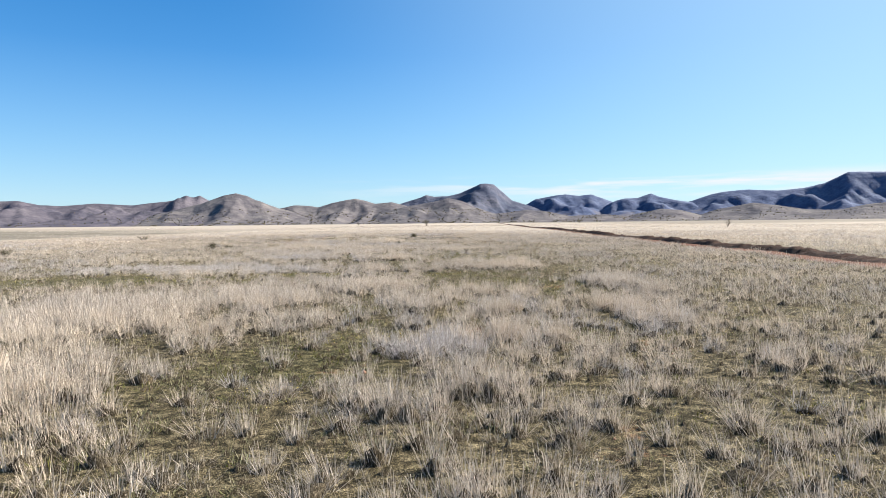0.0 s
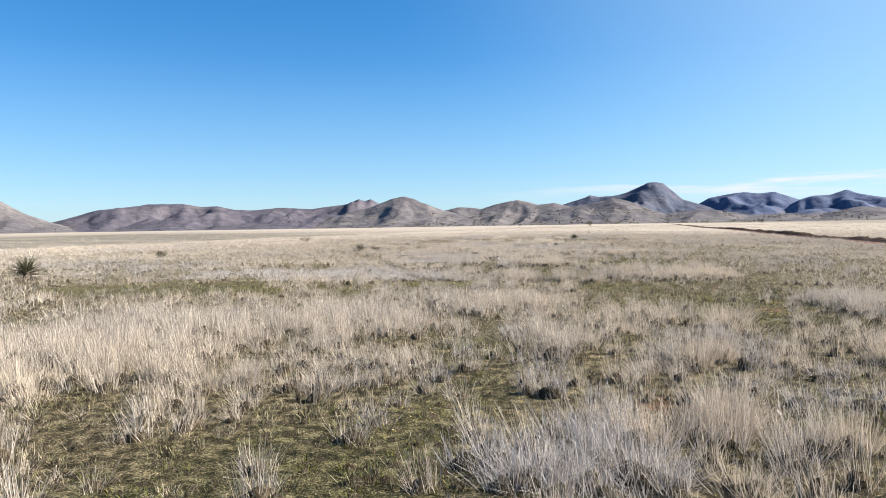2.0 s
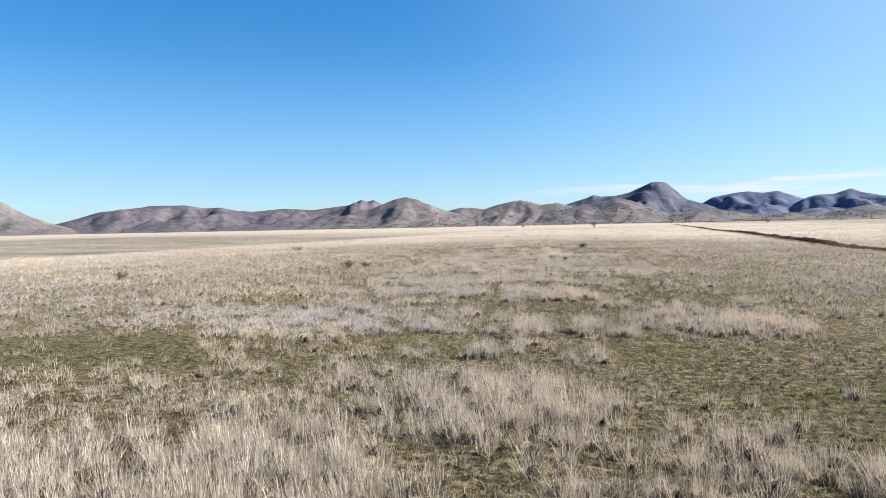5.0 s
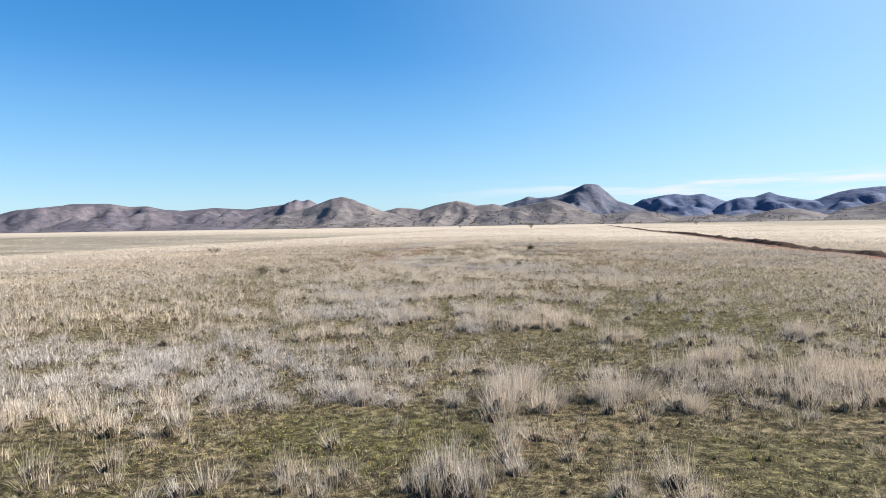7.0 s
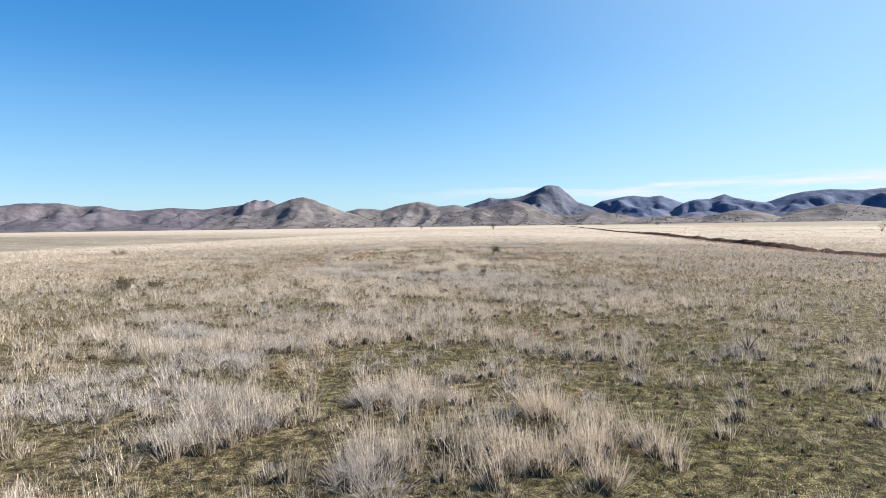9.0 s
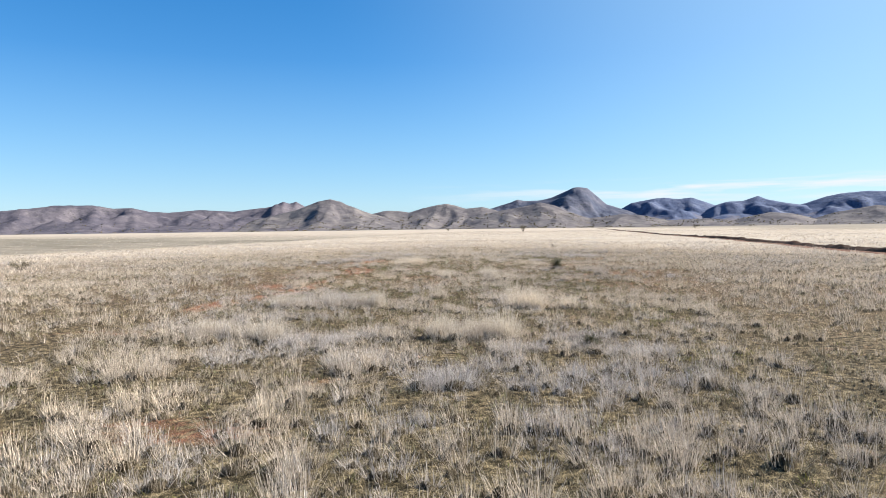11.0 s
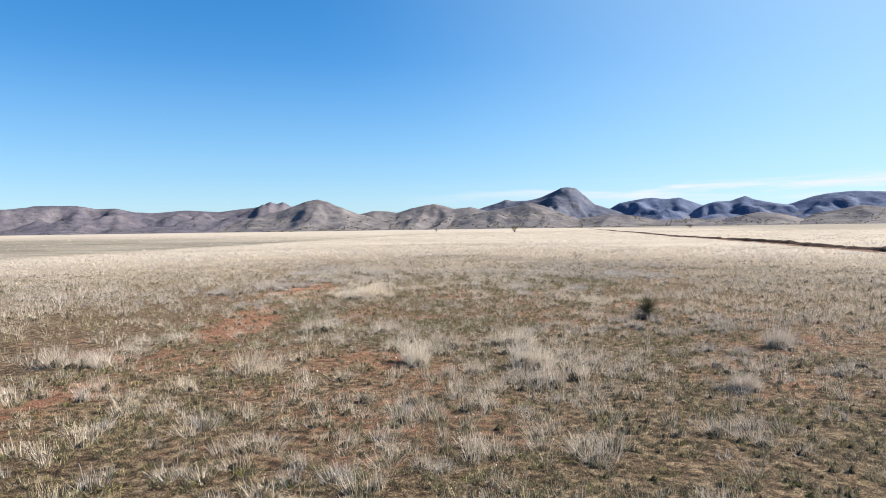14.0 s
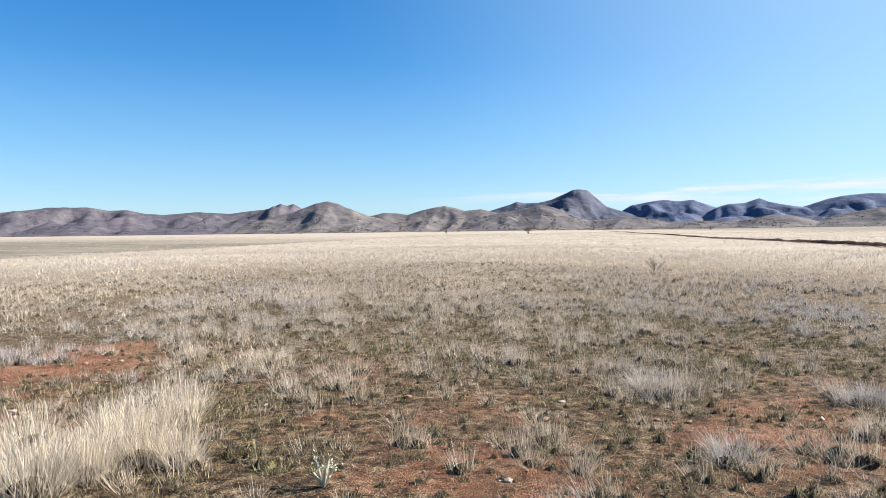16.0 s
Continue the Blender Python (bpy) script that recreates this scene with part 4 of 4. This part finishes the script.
def branches(r, count, high, spread, thick, forks=3):
    """Crooked stems from one foot, each with side twigs, and the twigs' ends."""
    pieces, ends = [], []
    for i in range(count):
        a, out = r.uniform(0, 6.283), r.uniform(0.2, 1.0) * spread
        h = high * r.uniform(0.6, 1.0)
        line = [Vector((math.cos(a) * out * t + r.uniform(-0.03, 0.03) * high, math.sin(a) * out * t + r.uniform(-0.03, 0.03) * high, h * (t ** 0.85) - 0.02)) for t in (0, 0.3, 0.6, 1.0)]
        pieces.append(tube(line, [thick, thick * 0.75, thick * 0.5, thick * 0.2], 4))
        ends.append(line[-1])
        for k in range(forks):
            p = line[1].lerp(line[3], r.uniform(0.05, 0.8))
            q = p + Vector((r.uniform(-1, 1), r.uniform(-1, 1), r.uniform(0.1, 1.2))).normalized() * high * r.uniform(0.2, 0.45)
            pieces.append(tube([p, p.lerp(q, 0.5) + Vector((r.uniform(-0.02, 0.02), 0, 0.02)), q], [thick * 0.45, thick * 0.35, thick * 0.12], 3))
            ends += [q, p.lerp(q, 0.6)]
    return pieces, ends


def bush(name, x, y, high, spread, seed, label, category, leaves, count=12, group=""):
    r = random.Random(seed)
    top = thing(name, pose(x, y, float(ground_z(x, y)), 0, 0, r.uniform(0, 360)), label, category, group)
    pieces, ends = branches(r, count, high, spread, 0.014 * max(1, high))
    part("branches", merged("branches", pieces, BARK), top)
    if leaves:
        v, f = [], []
        for e in ends:
            for k in range(leaves):
                c = e + Vector((r.gauss(0, 0.09), r.gauss(0, 0.09), r.gauss(-0.02, 0.07))) * max(0.8, high)
                a, b = Vector((r.gauss(0, 1), r.gauss(0, 1), r.gauss(0, 1))).normalized(), Vector((r.gauss(0, 1), r.gauss(0, 1), r.gauss(0, 1))).normalized()
                s = 0.03 * max(1, high) * r.uniform(0.6, 1.3)
                n = len(v)
                v += [c - a * s, c + b * s * 0.45, c + a * s, c - b * s * 0.45]
                f.append((n, n + 1, n + 2, n + 3))
        part("foliage", merged("foliage", [(v, f)], scrub_leaf, False), top)
    return top


SHRUBS = "scattered shrubs on the plain"
bush("shrub", -19.0, 50.0, 0.55, 0.65, 11, "low dark shrub half sunk in the grass", "shrub", 9, 16, SHRUBS)
bush("shrub", -17.9, 50.4, 0.35, 0.4, 12, "small dark shrub half sunk in the grass", "shrub", 8, 10, SHRUBS)
bush("shrub", -28.0, 39.3, 0.55, 0.6, 13, "low dark shrub half sunk in the grass", "shrub", 8, 12, SHRUBS)
bush("shrub", -39.2, 82.4, 0.7, 1.2, 14, "wide dark shrub in far straw grass", "shrub", 9, 14, SHRUBS)
bush("bare_shrub", -4.6, 115.5, 0.95, 0.75, 15, "leafless grey shrub rising out of the straw grass", "shrub", 0, 9)
bush("bare_shrub", 68.0, 164.0, 2.4, 1.1, 16, "leafless tall shrub far out on the plain", "shrub", 0, 9)
bush("tree", -16.5, 459.0, 4.2, 3.0, 17, "small dark tree far out on the plain", "tree", 14, 14, "far trees")
bush("tree", 120.0, 620.0, 3.6, 3.0, 18, "small dark tree far out on the plain", "tree", 14, 14, "far trees")
bush("tree", -95.0, 690.0, 3.2, 2.6, 19, "small dark tree far out on the plain", "tree", 14, 14, "far trees")


def dry_cholla(x, y):
    r = random.Random(5)
    top = thing("dry_cholla", pose(x, y, float(ground_z(x, y))), "dead grey cactus skeleton with bare splayed stems", "cactus")
    for i in range(9):
        a, out, h = i * 0.75 + r.uniform(-0.2, 0.2), r.uniform(0.08, 0.26), r.uniform(0.24, 0.42)
        line = [Vector((math.cos(a) * out * t * t, math.sin(a) * out * t * t, h * t - 0.02)) for t in (0, 0.35, 0.7, 1)]
        part("stem", merged("stem", [tube(line, (0.010, 0.009, 0.008, 0.005), 6)], BARK), top)
    v, f = turf(np.zeros(1), np.zeros(1), np.full(1, 0.22), np.full(1, 0.2), 90, 0.012, 0.9)
    v[:, 2] -= float(ground_z(0, 0))
    part("dead_thatch", mesh_of("dead_thatch", v, f, ashen), top)


dry_cholla(0.4, 36.9)


def pale_weed(x, y):
    r = random.Random(9)
    top = thing("flowering_weed", pose(x, y, float(ground_z(x, y))), "pale dry weed stalk with yellow-green flower heads", "weed")
    for i in range(5):
        a, out, h = i * 1.3, 0.05 + 0.1 * r.random(), 0.13 + 0.12 * r.random()
        line = [Vector((math.cos(a) * out * t, math.sin(a) * out * t, h * t - 0.01)) for t in (0, 0.5, 1)]
        part("stalk", merged("stalk", [tube(line, (0.012, 0.014, 0.01), 5)], pale_leaf), top)
        v, f = [], []
        for k in range(26):
            c = line[-1] + Vector((r.gauss(0, 0.03), r.gauss(0, 0.03), r.gauss(0, 0.025)))
            p, q = Vector((r.gauss(0, 1), r.gauss(0, 1), r.gauss(0, 1))).normalized() * 0.014, Vector((r.gauss(0, 1), r.gauss(0, 1), r.gauss(0, 1))).normalized() * 0.01
            f.append(tuple(range(len(v), len(v) + 4)))
            v += [c - p, c + q, c + p, c - q]
        part("flower_head", merged("flower_head", [(v, f)], olive if i % 2 else pale_leaf, False), top)


pale_weed(-12.0, 86.7)


# ---- large tussocks ----
def tussock_mesh(name, high, wide, blades, material, seed):
    global rng
    keep, rng = rng, np.random.default_rng(seed)
    v, f = turf(np.zeros(1), np.zeros(1), np.full(1, high), np.full(1, wide), blades, 0.0055, 1.35)
    cv, cf = cores(np.zeros(1), np.zeros(1), np.full(1, high * 0.32), np.full(1, wide * 0.66), 9)
    v, f = np.concatenate([v, cv]), np.concatenate([f, cf + len(v)])
    v[:, 2] -= float(ground_z(0, 0))
    me = mesh_of(name, v, f, material)
    me.materials.append(SHADE_CORE)
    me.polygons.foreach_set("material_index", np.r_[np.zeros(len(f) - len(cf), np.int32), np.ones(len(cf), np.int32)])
    rng = keep
    return me


STRAW_TUFTS = [tussock_mesh("grass_tussock", h, w, 480, feather, k) for k, (h, w) in enumerate(((0.58, 0.22), (0.52, 0.27), (0.47, 0.20)))]
DUN_TUFTS = [tussock_mesh("grass_tussock", h, w, 420, straw, 40 + k) for k, (h, w) in enumerate(((0.50, 0.24), (0.44, 0.28), (0.38, 0.20)))]
GREY_TUFTS = [tussock_mesh("grass_tussock", h, w, 400, ashen, 20 + k) for k, (h, w) in enumerate(((0.30, 0.30), (0.26, 0.25), (0.34, 0.28)))]


def tussocks(places, meshes, spread, label, group, seed):
    r = random.Random(seed)
    for x, y, n in places:
        for k in range(n):
            px, py = x + r.uniform(-spread, spread) * (n > 1), y + r.uniform(-0.3, 0.3) * (n > 1)
            ob = new("grass_tussock", r.choice(meshes))
            s = r.uniform(0.75, 1.15)
            ob.matrix_basis = pose(px, py, float(ground_z(px, py)), 0, 0, r.uniform(0, 360)) @ Matrix.Diagonal((s, s, s * r.uniform(0.85, 1.1), 1))
            tagged(ob, label, "grass tussock", group)


tussocks([(-13.3, 63.2, 5), (-12.0, 63.3, 5), (-11.2, 63.2, 4), (-6.6, 62.9, 3), (-5.7, 62.9, 4), (-13.2, 57.3, 5), (-12.0, 57.4, 5), (-7.8, 57.5, 4), (-7.0, 57.6, 5), (-14.4, 86.6, 4), (-13.8, 86.9, 3),
          (-14.8, 87.3, 4), (-14.2, 88.1, 3), (-10.6, 75.1, 3), (-8.0, 74.9, 2), (-8.4, 77.5, 2), (-6.9, 64.8, 3)],
         STRAW_TUFTS, 0.6, "tall pale straw tussock with a feathery top", "large straw tussocks", 31)
tussocks([(-3.3, 33.0, 2), (-0.1, 27.4, 4), (1.7, 26.9, 3), (-2.0, 24.9, 4), (-3.8, 25.2, 3), (-3.5, 24.3, 2), (-1.4, 24.2, 2), (0.9, 9.0, 3), (0.2, 8.7, 3), (0.7, 11.9, 2), (1.5, 15.6, 2), (-6.0, 7.5, 2), (-7.5, 10.5, 3), (-4.9, 9.5, 2),
          (3.2, 12.5, 3), (4.5, 15.0, 3), (-1.6, 29.8, 2), (2.8, 30.5, 3), (-9.0, 66.0, 2), (-5.0, 73.5, 2), (-11.5, 79.0, 2), (-3.2, 77.5, 2), (-13.0, 74.0, 2), (-16.8, 74.5, 3), (-15.9, 70.0, 2)],
         DUN_TUFTS, 0.5, "wispy dun grass tussock leaning over a dark base", "dun tussocks", 33)
tussocks([(-10.5, 57.0, 3), (-9.7, 57.1, 3), (-5.2, 57.5, 3), (-6.2, 55.9, 4), (-4.9, 56.3, 3), (-4.1, 56.0, 3), (-7.3, 53.4, 3), (-5.8, 24.3, 3), (-10.8, 38.9, 4), (-8.2, 35.6, 3), (-8.3, 37.4, 3), (-7.9, 33.2, 3), (-5.1, 33.6, 4), (-6.8, 32.0, 3),
          (-11.9, 33.3, 3), (-9.7, 24.8, 4), (-8.7, 90.5, 2), (-6.6, 90.0, 3), (-8.1, 87.9, 2), (-16.9, 99.8, 4), (-21.0, 88.8, 4), (-0.6, 7.5, 3), (-4.9, 30.9, 3), (-9.2, 55.0, 3)],
         GREY_TUFTS, 0.5, "dense ash-grey grass tussock with a dark base", "large grey tussocks", 32)

# ---- stones on the bare soil ----
def stone_mesh(seed):
    r = random.Random(seed)
    bm = bmesh.new()
    bmesh.ops.create_icosphere(bm, subdivisions=1, radius=0.05)
    for v in bm.verts:
        v.co *= r.uniform(0.75, 1.15)
        v.co.z *= 0.6
    me = bpy.data.meshes.new("stone")
    bm.to_mesh(me)
    bm.free()
    me.materials.append(STONE)
    return me


STONES = [stone_mesh(k) for k in range(4)]
r = random.Random(77)
for k in range(46):
    x, y = (r.gauss(-17.8, 0.9), r.gauss(91, 2.6)) if k < 30 else (r.gauss(-11, 2.4), r.gauss(89, 2.0))
    ob = new("stone", r.choice(STONES))
    ob.matrix_basis = pose(x, y, float(ground_z(x, y)) + 0.008, 0, 0, r.uniform(0, 360)) @ Matrix.Scale(r.uniform(0.4, 1.15), 4)
    tagged(ob, "small pale stone lying on bare red soil", "stone", "stones on the bare soil")
